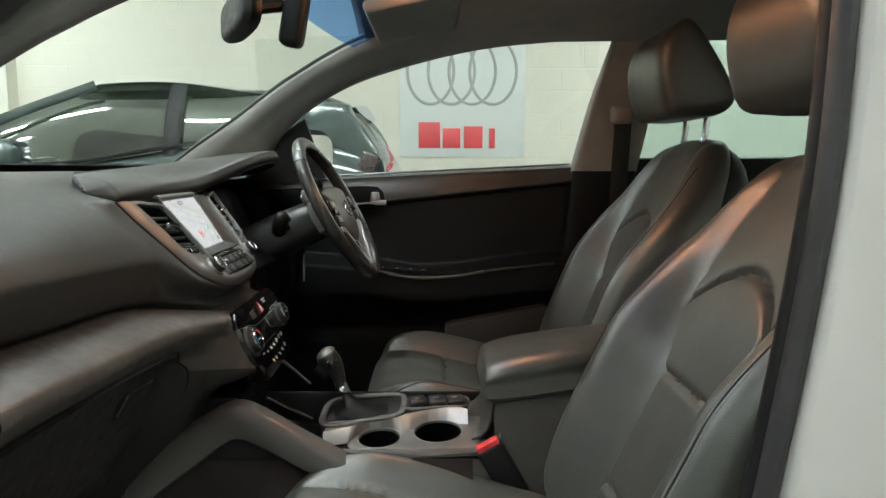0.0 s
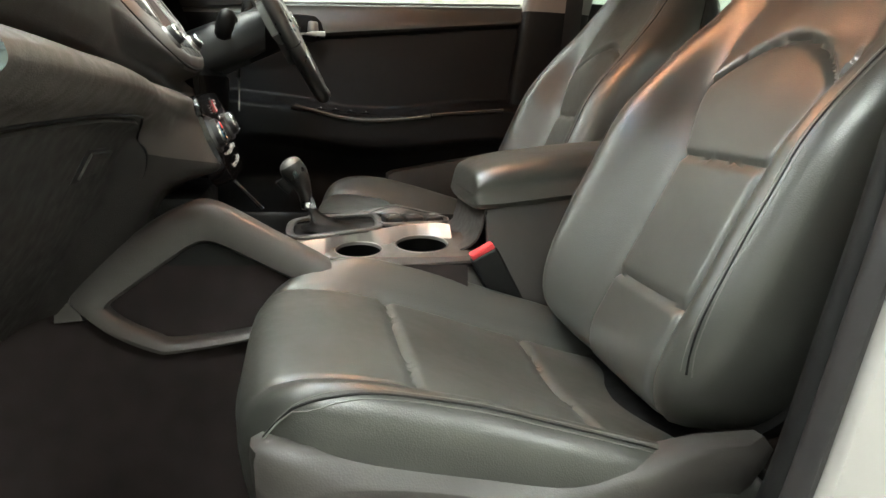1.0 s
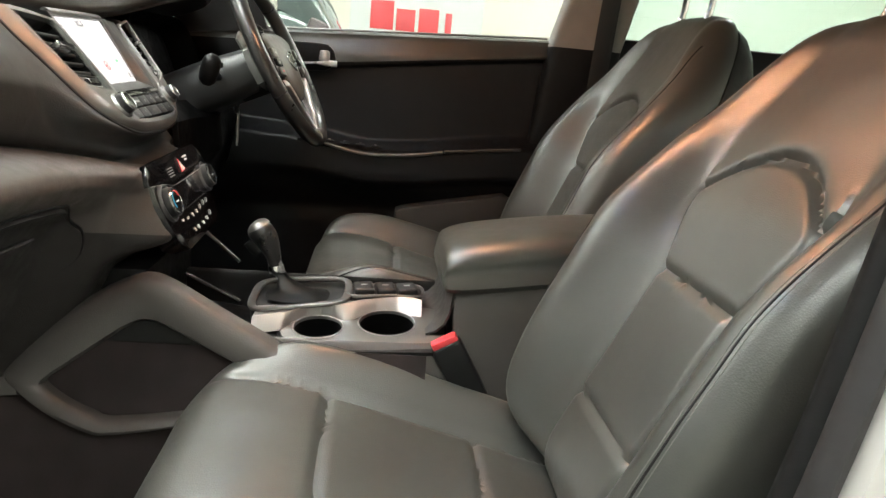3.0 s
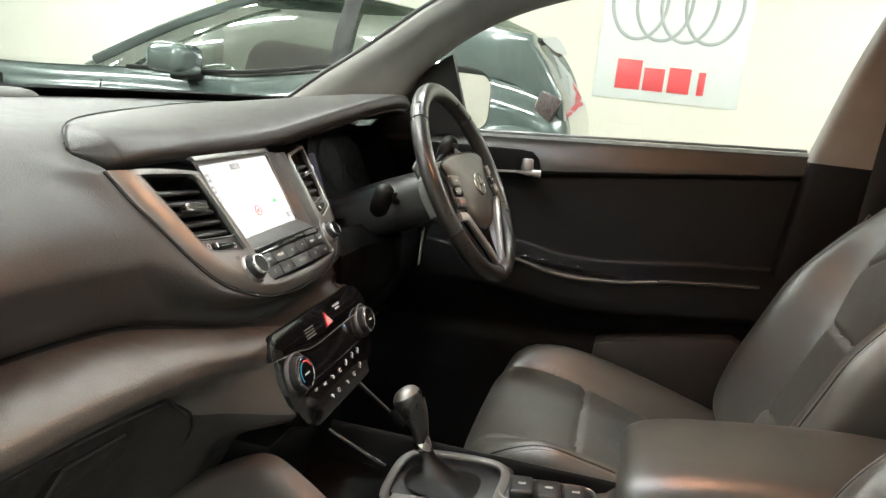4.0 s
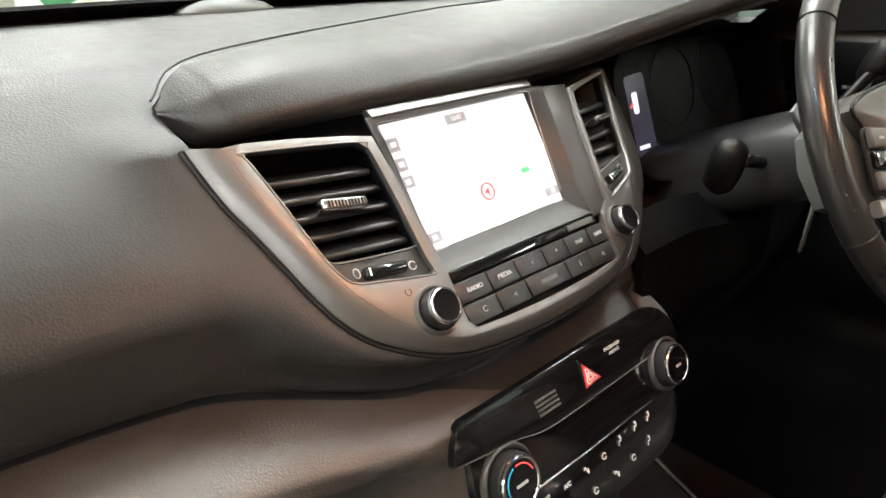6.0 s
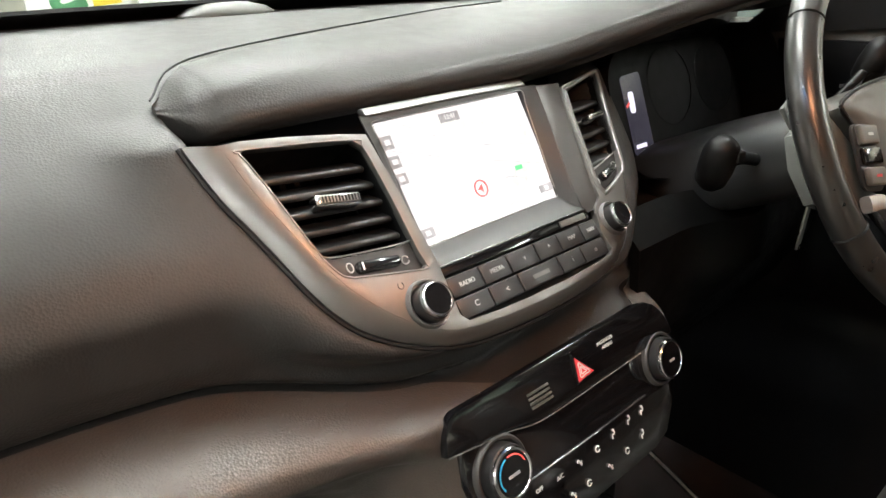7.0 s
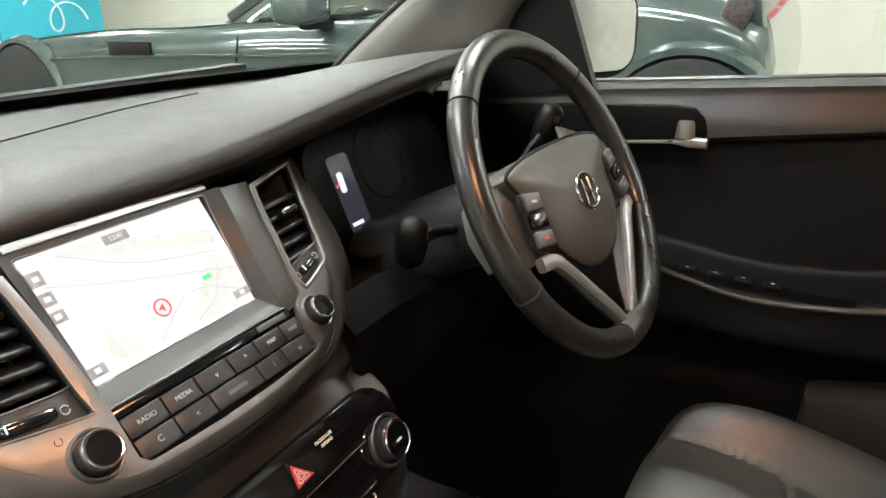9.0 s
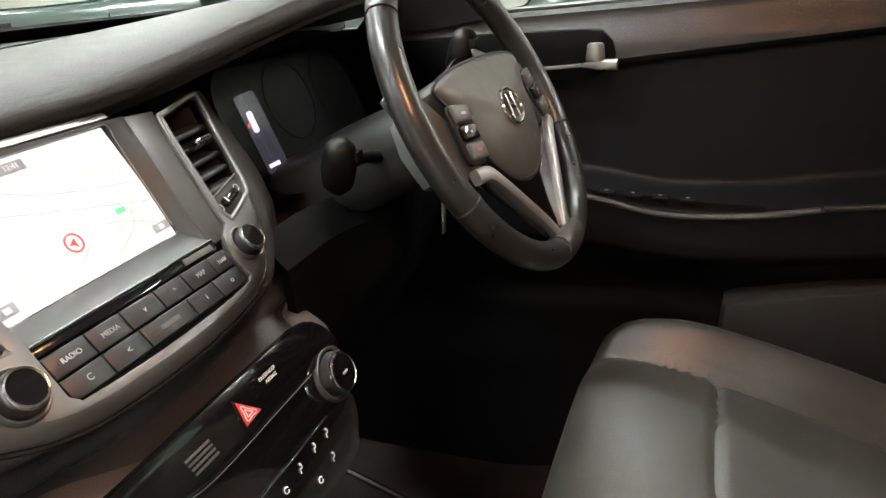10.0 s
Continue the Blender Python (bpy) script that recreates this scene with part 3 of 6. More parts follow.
# one dash in three tones: roll lightened for lamp light, under panel darkened for shade
for name, field, mat, text in (("upper_body", rows, DASH, ""), ("lower_roll", low, DASH_LOW, "rolled lower edge, lamp light put into its brown grey"), ("under_panel", under, GLOVE, "panel below the roll, darkened for shade")):
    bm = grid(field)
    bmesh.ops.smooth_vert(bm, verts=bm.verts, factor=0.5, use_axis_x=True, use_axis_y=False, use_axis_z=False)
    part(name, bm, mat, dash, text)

# raised pad over the screen and the instruments
LIP = [(-0.224, -0.466, 1.202), (-0.205, -0.434, 1.192), (-0.16, -0.424, 1.196), (-0.05, -0.417, 1.199), (0.06, -0.413, 1.202), (0.14, -0.402, 1.210), (0.20, -0.388, 1.222), (0.26, -0.371, 1.236), (0.32, -0.353, 1.250), (0.38, -0.339, 1.260), (0.45, -0.331, 1.267), (0.52, -0.336, 1.265), (0.60, -0.36, 1.256), (0.67, -0.42, 1.24)]
REAR = [(-0.224, -0.470, 1.208), (-0.214, -0.484, 1.216), (-0.20, -0.495, 1.224), (-0.176, -0.507, 1.2285), (-0.139, -0.524, 1.230), (-0.07, -0.553, 1.2305), (0.011, -0.582, 1.231), (0.091, -0.60, 1.233), (0.2, -0.62, 1.236), (0.3, -0.63, 1.237), (0.5, -0.63, 1.237), (0.67, -0.60, 1.235)]


def pad_line(table, y):
    w = 0.03 if y > 0.0 else 0.005 + 0.010 * smooth(-0.19, -0.10, y)
    return soft_table([(a, b) for a, b, c in table], y, w), soft_table([(a, c) for a, b, c in table], y, w)


rows = []
for y in (*np.linspace(-0.2255, -0.19, 26), *np.linspace(-0.185, 0.67, 90)):
    (lx, lz), (rx, rz) = pad_line(LIP, y), pad_line(REAR, y)
    full = min(1.0, (lx - rx) / 0.075)
    ring = [(rx - 0.001, rz - 0.012), (rx, rz - 0.003), (rx + 0.004, rz + 0.0004)]
    for t in (0.2, 0.4, 0.6, 0.78):
        ring.append((rx + (lx - rx) * t, rz * (1 - t) + (lz + 0.017 * full) * t + 0.006 * full ** 2 * math.sin(math.pi * t)))
    ring += [(lx - 0.012 * full, lz + 0.0155 * full), (lx - 0.004 * full, lz + 0.010 * full), (lx, lz + 0.003 * full), (lx - 0.001, lz - 0.003), (lx - 0.008 * full, lz - 0.010), (lx - 0.04 * full, lz - 0.022), (rx, rz - 0.035)]
    rows.append([(p[0], y, p[1]) for p in spline(ring, 52, True)])
bm = grid(rows, close_v=True, cap=True)
for _ in range(20):
    bmesh.ops.smooth_vert(bm, verts=[v for v in bm.verts if -0.222 < v.co.y < -0.05], factor=0.5, use_axis_x=True, use_axis_y=False, use_axis_z=True)
part("pad", bm, DASH, dash, "dark grained pad with a fine seam")
seam = [(pad_line(REAR, y)[0] - 0.001, y - 0.001, pad_line(REAR, y)[1] + 0.0008) for y in (-0.2245, -0.218, -0.21, -0.20, -0.18, -0.15, -0.11, -0.06, 0.0, 0.05, 0.12, 0.2, 0.3)]
part("pad_seam", tube(seam, 0.0009, 150, 6), BLACK, dash)
part("light_sensor", lathe([(0, 0.012), (0.012, 0.011), (0.022, 0.006), (0.027, 0.0), (0.028, -0.012)], pose(-0.765, -0.012, 1.233) @ Matrix.Diagonal((0.8, 2.2, 1, 1)), 28), SPOKE_GREY, dash, "small grey light sensor")

# ---------------------------------------------------------------- centre stack
MB = axes((-0.405, 0, 1.185), (0, 1, 0), (-0.642, 0, 0.767), (0.767, 0, 0.642))


def onb(u, v, off=0.0, turn=0.0):
    return MB @ pose(u, -v, off, 0, 0, turn)


stack = thing("media_unit", "satin silver media unit with lit map screen, vents and buttons", "media unit")
VENT_L = [(-0.2004, -0.0045), (-0.196, -0.0021), (-0.1133, -0.0111), (-0.1066, -0.0182), (-0.1040, -0.045), (-0.1028, -0.07), (-0.1020, -0.1026), (-0.1005, -0.116), (-0.1046, -0.1192), (-0.1543, -0.1091), (-0.1626, -0.1068), (-0.1694, -0.102), (-0.1762, -0.0884), (-0.1828, -0.0655), (-0.1904, -0.036), (-0.1980, -0.0106)]
VENT_R = [(0.1391, -0.0097), (0.1440, -0.0060), (0.1930, 0.0045), (0.1978, 0.0015), (0.1871, -0.0289), (0.1775, -0.0573), (0.1697, -0.0838), (0.1631, -0.0979), (0.1540, -0.1030), (0.1250, -0.1133), (0.1206, -0.1120), (0.1182, -0.0994), (0.1256, -0.0655), (0.1322, -0.0333)]
INNER = [(0.1385, -0.0030), (0.1350, -0.0085), (0.1282, -0.0333), (0.1216, -0.0655), (0.1142, -0.0994), (0.1120, -0.1150), (0.1000, -0.1230), (0.0915, -0.1445), (0.0945, -0.1625), (0.0889, -0.1665), (0.058, -0.1690), (0.0255, -0.1702), (-0.0227, -0.1700), (-0.0547, -0.1688), (-0.0870, -0.1665), (-0.0925, -0.1600),
         (-0.0905, -0.1171), (-0.0925, -0.0873), (-0.0955, -0.0439), (-0.0993, -0.0091), (-0.1202, -0.005), (-0.1644, 0.0014), (-0.1972, 0.0046)]


def on_face(p, off=0.0):
    return tuple(MB @ Vector((p[0], p[1], off)))


def span(loop, v):
    """Where a level line enters and leaves an outline."""
    us_ = sorted(a[0] + (b[0] - a[0]) * (v - a[1]) / (b[1] - a[1]) for a, b in zip(loop, loop[1:] + loop[:1]) if (a[1] - v) * (b[1] - v) < 0)
    return (us_[0], us_[-1]) if us_ else None


part("bezel", plate([(p[0], p[1]) for p in spline(RIDGE, 70)] + INNER, [VENT_L, VENT_R], 0.007, MB @ pose(0, 0, 0.002), 0.0012), SILVER, stack, "satin silver frame")
ro, ri = spline(OUTER, 110), spline(RIDGE, 110)
rows = [[on_face(ri[i] + (ro[i] - ri[i]) * f, o) for f, o in ((0.0, 0.0019), (0.15, 0.0014), (0.5, -0.0010), (0.85, -0.0042), (1.0, -0.0065), (1.02, -0.016))] for i in range(110)]
part("screen_post", plate([(0.1075, 0.004), (0.1400, 0.002), (0.1360, -0.0085), (0.1292, -0.0333), (0.1226, -0.0655), (0.1152, -0.0994), (0.1130, -0.1160), (0.1010, -0.1240), (0.0905, -0.1250), (0.0873, -0.1177), (0.0895, -0.0925), (0.0964, -0.0536)], [], 0.006, MB @ pose(0, 0, -0.0008), 0.0006), SHADED_GREY, stack, "post beside the screen, silver greyed for shade")
part("outer_flank", grid(rows), SILVER, stack, "satin silver chamfer round the frame")
part("edge_seal", tube([on_face(p * 1.008, -0.0085) for p in (np.array(q) for q in OUTER)], 0.0018, 90, 6), BLACK, stack)
# near black sheet that stands for the shade under the pad and behind the vents
part("backing", plate([(-0.215, 0.034), (0.21, 0.034), (0.20, -0.02), (0.14, -0.15), (0.098, -0.17), (-0.095, -0.17), (-0.16, -0.12), (-0.205, -0.02)], [], 0.008, MB @ pose(0, 0, -0.047)), VENT_SHADE_BLACK, stack)
for loop in (VENT_L, VENT_R):
    part("vent_duct", grid([[on_face(p, z) for p in loop] for z in (-0.003, -0.046)], close_v=True), VENT_SHADE_BLACK, stack)
    right = loop is VENT_R
    part("vent_rim", sweep([on_face(p, 0.0022) for p in loop], 0.0042 if right else 0.0016, 0.0034 if right else 0.0012, 110, 8, True, up=(0.767, 0, 0.642)), SILVER, stack)
    for k in range(5):
        v = (-0.0215 if right else -0.0235) - 0.0142 * k
        u0, u1 = span(loop, v)
        tilt = 4 if right else -5
        part("slat", box((u1 - u0 - 0.003, 0.0052, 0.020), 0.0024, 3, m=onb((u0 + u1) / 2, -v, -0.0135, tilt) @ pose(0, 0, 0, 36)), VENT_SLAT, stack)
    for k in range(4 if right else 6):
        u0, u1 = span(loop, -0.05)
        u = u0 + (u1 - u0) * (k + 1) / (5 if right else 7)
        part("upright_vane", box((0.0016, 0.075, 0.012), 0.0005, 1, m=onb(u, 0.052, -0.034, 3 if right else 6)), VENT_SHADE_BLACK, stack)
for u, v, w, h, tn in ((-0.1485, 0.0530, 0.036, 0.0088, -9), (0.1585, 0.0410, 0.022, 0.0062, 5)):
    tab = part("vent_tab", box((w, h, 0.014), 0.0026, 3, m=onb(u, v, 0.0015, tn)), CHROME, stack, "chrome rimmed vent tab")
    part("grip", box((w - 0.005, h - 0.0034, 0.003), 0.0008, m=onb(u + 0.0005, v + 0.0006, 0.0078, tn)), SATIN_DARK, tab, "ribbed silver grip")
    for k in range(12 if w > 0.03 else 7):
        n_ = 12 if w > 0.03 else 7
        part("rib", box((0.0008, h - 0.0042, 0.0009), 0.0, m=onb(u + 0.0005, v + 0.0006, 0.0096, tn) @ pose((k - (n_ - 1) / 2) * (w - 0.008) / (n_ - 1), 0, 0)), BLACK, tab)
WHEELS = (([(-0.1748, -0.0870), (-0.1629, -0.0906), (-0.1164, -0.0958), (-0.1026, -0.0962), (-0.1008, -0.116), (-0.1046, -0.1186), (-0.1543, -0.1085), (-0.1626, -0.1062), (-0.1690, -0.1015), (-0.1755, -0.0895)], -0.136, 0.1040, 0.036, -8, -0.1575, 0.0995, -0.1125, 0.1075),
          ([(0.1198, -0.0920), (0.1705, -0.0795), (0.1690, -0.0838), (0.1626, -0.0975), (0.1540, -0.1025), (0.1250, -0.1127), (0.1210, -0.1118), (0.1188, -0.0994)], 0.1430, 0.0965, 0.024, 15, 0.1265, 0.1010, 0.1600, 0.0905))
for loop, u, v, w, tn, u0, v0, u1, v1 in WHEELS:
    pan = part("wheel_panel", plate(loop, [], 0.03, MB @ pose(0, 0, -0.0035), 0.0008), SURROUND, stack, "dark panel under the vent")
    part("vent_wheel", box((w, 0.0085, 0.012), 0.0032, 3, m=onb(u, v, -0.0035, tn)), GLOSS, pan)
    part("wheel_mark", box((0.0012, 0.0055, 0.0006), 0.0, m=onb(u - w * 0.40, v - w * 0.05 * (1 if tn < 0 else -1), 0.0024, tn)), PRINT, pan)
    part("shut_symbol", tube([on_face((u0 + 0.0024 * math.cos(a), -v0 + 0.0034 * math.sin(a)), -0.003) for a in np.linspace(0, 2 * math.pi, 12, endpoint=False)], 0.0005, 24, 5, True), DULL_PRINT, pan)
    part("open_symbol", tube([on_face((u1 + 0.0030 * math.cos(a), -v1 + 0.0030 * math.sin(a)), -0.003) for a in np.linspace(0.3, 2 * math.pi - 0.3, 12)], 0.0005, 24, 5), DULL_PRINT, pan)
    part("divider", tube([on_face((p[0], p[1] + 0.0008), -0.0018) for p in (loop[:4] if tn < 0 else loop[:2])], 0.0007, 24, 6), SATIN_DARK, stack)
part("power_symbol", tube([on_face((-0.1293 + 0.0024 * math.cos(a), -0.1244 + 0.0024 * math.sin(a)), 0.0021) for a in np.linspace(2.1, 7.3, 14)], 0.0003, 28, 5), BLACK, stack)

# screen, tilted a little steeper than its frame
SC = [MB @ Vector(p) for p in ((-0.087, 0.0, -0.003), (0.086, 0.002, -0.003), (0.0795, -0.099, -0.016), (-0.0815, -0.102, -0.016))]
sx = (SC[1] - SC[0] + SC[2] - SC[3]) / 2
sy = (SC[0] - SC[3] + SC[1] - SC[2]) / 2
SW, SH = sx.length, sy.length
sxn = sx.normalized()
szn = sxn.cross(sy).normalized()
MS = axes(sum(SC, Vector()) / 4, sxn, szn.cross(sxn), szn)
screen = part("display", plate(quad_round(SW, SH, 0.002), [], 0.004, MS), SCREEN, stack, "lit pale map screen")
ring_o = [(-0.0962, 0.0068, -0.001), (0.1075, 0.0050, -0.001), (0.0880, -0.1212, -0.0015), (-0.0905, -0.1220, -0.0015)]
ring_i = [tuple(MB.inverted() @ (p + szn * 0.0012)) for p in SC]
rows = []
for lev in (0.0, 0.05, 0.5, 0.93, 1.0, 1.0):
    row = []
    for i in range(4):
        for k in range(10):
            f = k / 10
            a = np.array(ring_o[i]) * (1 - f) + np.array(ring_o[(i + 1) % 4]) * f
            b = np.array(ring_i[i]) * (1 - f) + np.array(ring_i[(i + 1) % 4]) * f
            p = a * (1 - lev) + b * lev
            row.append(tuple(MB @ Vector((p[0], p[1], p[2] + (0.0006 if 0 < lev < 1 else 0.0) - (0.004 if len(rows) == 5 else 0.0)))))
    rows.append(row)
part("screen_surround", grid(rows, close_v=True), SURROUND, stack, "dark grey sloping surround of the screen")
part("screen_edge", tube([tuple(MB @ Vector((p[0], p[1], p[2] + 0.0006))) for a, b in zip(ring_i, ring_i[1:] + ring_i[:1]) for p in (np.array(a) + (np.array(b) - np.array(a)) * f for f in np.linspace(0, 1, 8, endpoint=False))], 0.0006, 120, 5, True), SATIN_DARK, stack)
# highlight on the dark frame's top bevel, made as a lighter strip
part("brow", loft([[(*on_face((u, v0), -0.002),), (*on_face((u, v0), 0.0005),), (*on_face((u, v0 + 0.0070), -0.002),), (*on_face((u, v0 + 0.0070), -0.008),)] for u, v0 in ((-0.0905, 0.0062), (-0.03, 0.0066), (0.03, 0.0070), (0.0925, 0.0068))], 12, 20), SATIN_DARK, stack, "satin strip for the lit bevel above the screen")
for x, y, w, h, mat in ((-0.045 + 0.038, 0.043, 0.022, 0.0078, SCREEN_GREY), (-0.078, 0.034, 0.011, 0.011, SCREEN_GREY), (-0.078, 0.018, 0.011, 0.010, SCREEN_GREY), (-0.078, 0.004, 0.012, 0.009, SCREEN_GREY), (0.071, -0.040, 0.017, 0.007, SCREEN_GREY), (-0.074, -0.042, 0.014, 0.008, SCREEN_GREY), (0.048, -0.015, 0.009, 0.004, SCREEN_GREEN)):
    part("map_button", box((w, h, 0.0006), 0, m=MS @ pose(x, y, 0.0004)), mat, screen)
words("12:41", 0.0058, MS @ pose(-0.007, 0.043, 0.0012), SCREEN, screen, "clock_digits")
for pts in (((-0.08, 0.03), (-0.02, 0.01), (0.085, -0.02)), ((-0.06, 0.05), (0.0, 0.02), (0.08, 0.002)), ((-0.02, -0.05), (0.03, -0.022), (0.085, -0.045)), ((0.02, -0.05), (0.05, -0.035), (0.06, -0.02))):
    part("map_road", sweep([tuple(MS @ Vector((a * 0.95, b * 0.9, 0.0004))) for a, b in pts], 0.0013, 0.0005, 24, 6, up=tuple(szn)), SCREEN_LINE, screen)
part("map_pointer_ring", lathe([(0.0062, 0), (0.0062, 0.0006), (0.0075, 0.0006), (0.0075, 0), (0.0062, 0)], MS @ pose(-0.004, -0.022, 0.0008)), SCREEN_RED, screen)
part("map_pointer", plate([(0, 0.004), (0.0035, -0.003), (0, -0.0015), (-0.0035, -0.003)], [], 0.0004, MS @ pose(-0.004, -0.022, 0.0012, 0, 0, -30)), SCREEN_RED, screen)

# rows of buttons
NAMES = ["RADIO", "MEDIA", "v", "^", "MAP", "NAV"]
part("chrome_line", tube([on_face(p, 0.0008) for p in ((-0.0895, -0.1222), (0.0, -0.1218), (0.0872, -0.1212))], 0.0007, 24, 6), CHROME, stack)
part("disc_slot", box((0.178, 0.0075, 0.008), 0.001, m=onb(-0.001, 0.1264, -0.0045)), GLOSS, stack, "gloss black slot strip")
part("eject_tab", box((0.034, 0.0055, 0.004), 0.0008, m=onb(0.066, 0.1262, -0.0008)), SPOKE_GREY, stack)
for us, v, h, marks in (([-0.0900, -0.0560, -0.0250, 0.0085, 0.0380, 0.0695, 0.0918], 0.1398, 0.0172, NAMES), ([-0.0905, -0.0560, -0.0225, 0.0270, 0.0580, 0.0915], 0.1572, 0.0166, ["C", "<", "", "i", "o"])):
    for i, mark in enumerate(marks):
        u0, u1 = us[i], us[i + 1]
        b_ = part("button", box((u1 - u0 - 0.0011, h - 0.0009, 0.012), 0.0012, m=onb((u0 + u1) / 2, v, -0.0058)), BUTTON, stack)
        if mark:
            words(mark, 0.0052 if len(mark) > 1 else 0.0066, onb((u0 + u1) / 2 + 0.001, v, 0.0005), DULL_PRINT, b_)
        else:
            part("mark_bar", box((0.020, 0.0034, 0.0004), 0, m=onb((u0 + u1) / 2, v, 0.0003)), SPOKE_GREY, b_)


def knob(name, m, r, depth, parent, dish, mat=None):
    """A turning knob in a silver dish, with a chrome ring round its glossy face."""
    k = part(name, lathe([(r * 1.06, -0.002), (r * 1.05, depth * 0.35), (r * 1.02, depth * 0.74), (r * 0.96, depth * 0.80)], m, 40), BUTTON, parent)
    part("ring", lathe([(r * 0.975, depth * 0.78), (r * 0.97, depth * 0.93), (r * 0.92, depth), (r * 0.84, depth * 0.99), (r * 0.82, depth * 0.94)], m, 40), CHROME, k, "chrome ring")
    part("face", lathe([(r * 0.83, depth * 0.95), (r * 0.5, depth * 0.955), (0, depth * 0.96)], m, 40), GLOSS, k, "glossy black face")
    part("dish", lathe([(r * dish, -0.001), (r * dish * 0.985, 0.0022), (r * dish * 0.93, 0.0042), (r * 1.16, 0.0036), (r * 1.10, 0.0010), (r * 1.07, -0.001)], m, 40), mat or SILVER, k, "satin dish")
    return k


land = [[(0.02, -0.045), (0.03, -0.03), (0.045, -0.012), (0.062, 0.0), (0.078, -0.008), (0.074, -0.036), (0.06, -0.045)], [(-0.065, -0.03), (-0.05, -0.015), (-0.03, -0.045), (-0.05, -0.046)], [(-0.06, 0.045), (-0.03, 0.047), (0.078, 0.02), (0.079, 0.008), (0.02, 0.022)]]
for pts in land:
    part("map_area", plate(pts, [], 0.0002, MS @ pose(0, 0, 0.0002)), SCREEN_LAND, screen)
for x, y in ((-0.078, 0.034), (-0.078, 0.018), (-0.078, 0.004), (0.071, -0.040), (-0.074, -0.042)):
    part("icon_mark", box((0.005, 0.004, 0.0004), 0, m=MS @ pose(x, y, 0.0011)), SCREEN, screen)
knob("volume_knob", onb(-0.1150, 0.1435, 0.002), 0.0135, 0.0145, stack, 1.36)
knob("tuning_knob", onb(0.1135, 0.1385, 0.002), 0.0120, 0.0140, stack, 1.36)

# climate panel
MC = axes((-0.283, 0.015, 0.994), (0, 1, 0), (-0.386, 0, 0.922), (0.922, 0, 0.386))


def onc(u, v, off=0.0, turn=0.0):
    return MC @ pose(u, -v, off, 0, 0, turn)


clim = thing("climate_panel", "gloss black climate control panel with two chrome knobs", "control panel")
part("upper_strip", plate([(-0.147, -0.024), (-0.144, -0.010), (-0.1375, 0.001), (-0.1307, 0.0044), (0.0, 0.006), (0.104, 0.0065), (0.119, 0.0045), (0.130, -0.001), (0.1406, -0.0115), (0.148, -0.025), (0.150, -0.036), (0.11, -0.0365), (-0.045, -0.0385), (-0.085, -0.031), (-0.107, -0.0285)], [], 0.008, MC @ pose(0, 0, 0.003), 0.0014), GLOSS, clim, "gloss black upper strip")
part("face", plate([(-0.132, -0.026), (-0.08, -0.032), (0.149, -0.037), (0.145, -0.07), (0.132, -0.100), (0.112, -0.124), (0.09, -0.130), (-0.085, -0.132), (-0.112, -0.118), (-0.129, -0.085), (-0.134, -0.055)], [], 0.03, MC @ pose(0, 0, -0.0005), 0.0014), GLOSS, clim, "gloss black lower face")
part("trim_line", tube([tuple(onc(u, v, 0.0008) @ Vector()) for u, v in ((-0.0747, 0.0781), (0.0, 0.0785), (0.0891, 0.0770))], 0.0008, 24, 6), CHROME, clim)
part("trim_line", tube([tuple(onc(u, v, 0.0030) @ Vector()) for u, v in ((-0.1462, 0.0245), (-0.107, 0.0292), (-0.085, 0.0318), (-0.045, 0.0392), (0.04, 0.0382), (0.095, 0.0372))], 0.0005, 40, 6), SPOKE_GREY, clim)
tk = knob("temperature_knob", onc(-0.1010, 0.0565, 0.000), 0.0210, 0.0150, clim, 1.36, SHADED_GREY)
for a0, a1, mat in ((20, 100, SCREEN_RED), (110, 215, BLUE_PANEL)):
    part("arc_mark", tube([tuple(onc(-0.1010, 0.0565, 0.0146) @ Vector((0.0145 * math.cos(radians(a)), 0.0145 * math.sin(radians(a)), 0))) for a in np.linspace(a0, a1, 6)], 0.0006, 16, 5), mat, tk)
part("mark_bar", box((0.012, 0.0022, 0.0004), 0, m=onc(-0.1010, 0.0575, 0.0148)), GREY_PRINT, tk)
fk = knob("fan_knob", onc(0.1235, 0.0535, 0.000), 0.0195, 0.0150, clim, 1.36, SHADED_GREY)
part("mark_bar", box((0.008, 0.0022, 0.0004), 0, m=onc(0.1235, 0.0545, 0.0148)), GREY_PRINT, fk)
HAZ = [(0.0014, -0.0025), (0.0270, -0.0268), (0.0005, -0.0292)]
hz = (sum(p[0] for p in HAZ) / 3, sum(p[1] for p in HAZ) / 3)
well = part("hazard_switch", plate(HAZ, [], 0.004, MC @ pose(0, 0, 0.0048), 0.0010), GLOSS, clim)
shrink = lambda k: [(hz[0] + (p[0] - hz[0]) * k, hz[1] + (p[1] - hz[1]) * k) for p in HAZ]
part("hazard_face", plate(shrink(0.80), [], 0.0012, MC @ pose(0, 0, 0.0056), 0.0003), RED, well, "red triangular hazard face")
for k in (0.48, 0.24):
    part("hazard_print", tube([tuple(MC @ Vector((p[0], p[1], 0.0058))) for a, b in zip(shrink(k), shrink(k)[1:] + shrink(k)[:1]) for p in (a, ((a[0] + b[0]) / 2, (a[1] + b[1]) / 2))], 0.0005, 36, 5, True), PRINT, well)
for k in range(4):
    part("slit", box((0.026, 0.0017, 0.0016), 0, m=onc(-0.0455 + 0.0008 * k, 0.0140 + 0.0040 * k, 0.0032)), SPOKE_GREY, clim)
words("PASSENGER", 0.0044, onc(0.049, 0.0075, 0.0032), PRINT, clim)
words("AIRBAG", 0.0044, onc(0.051, 0.0125, 0.0032), PRINT, clim)


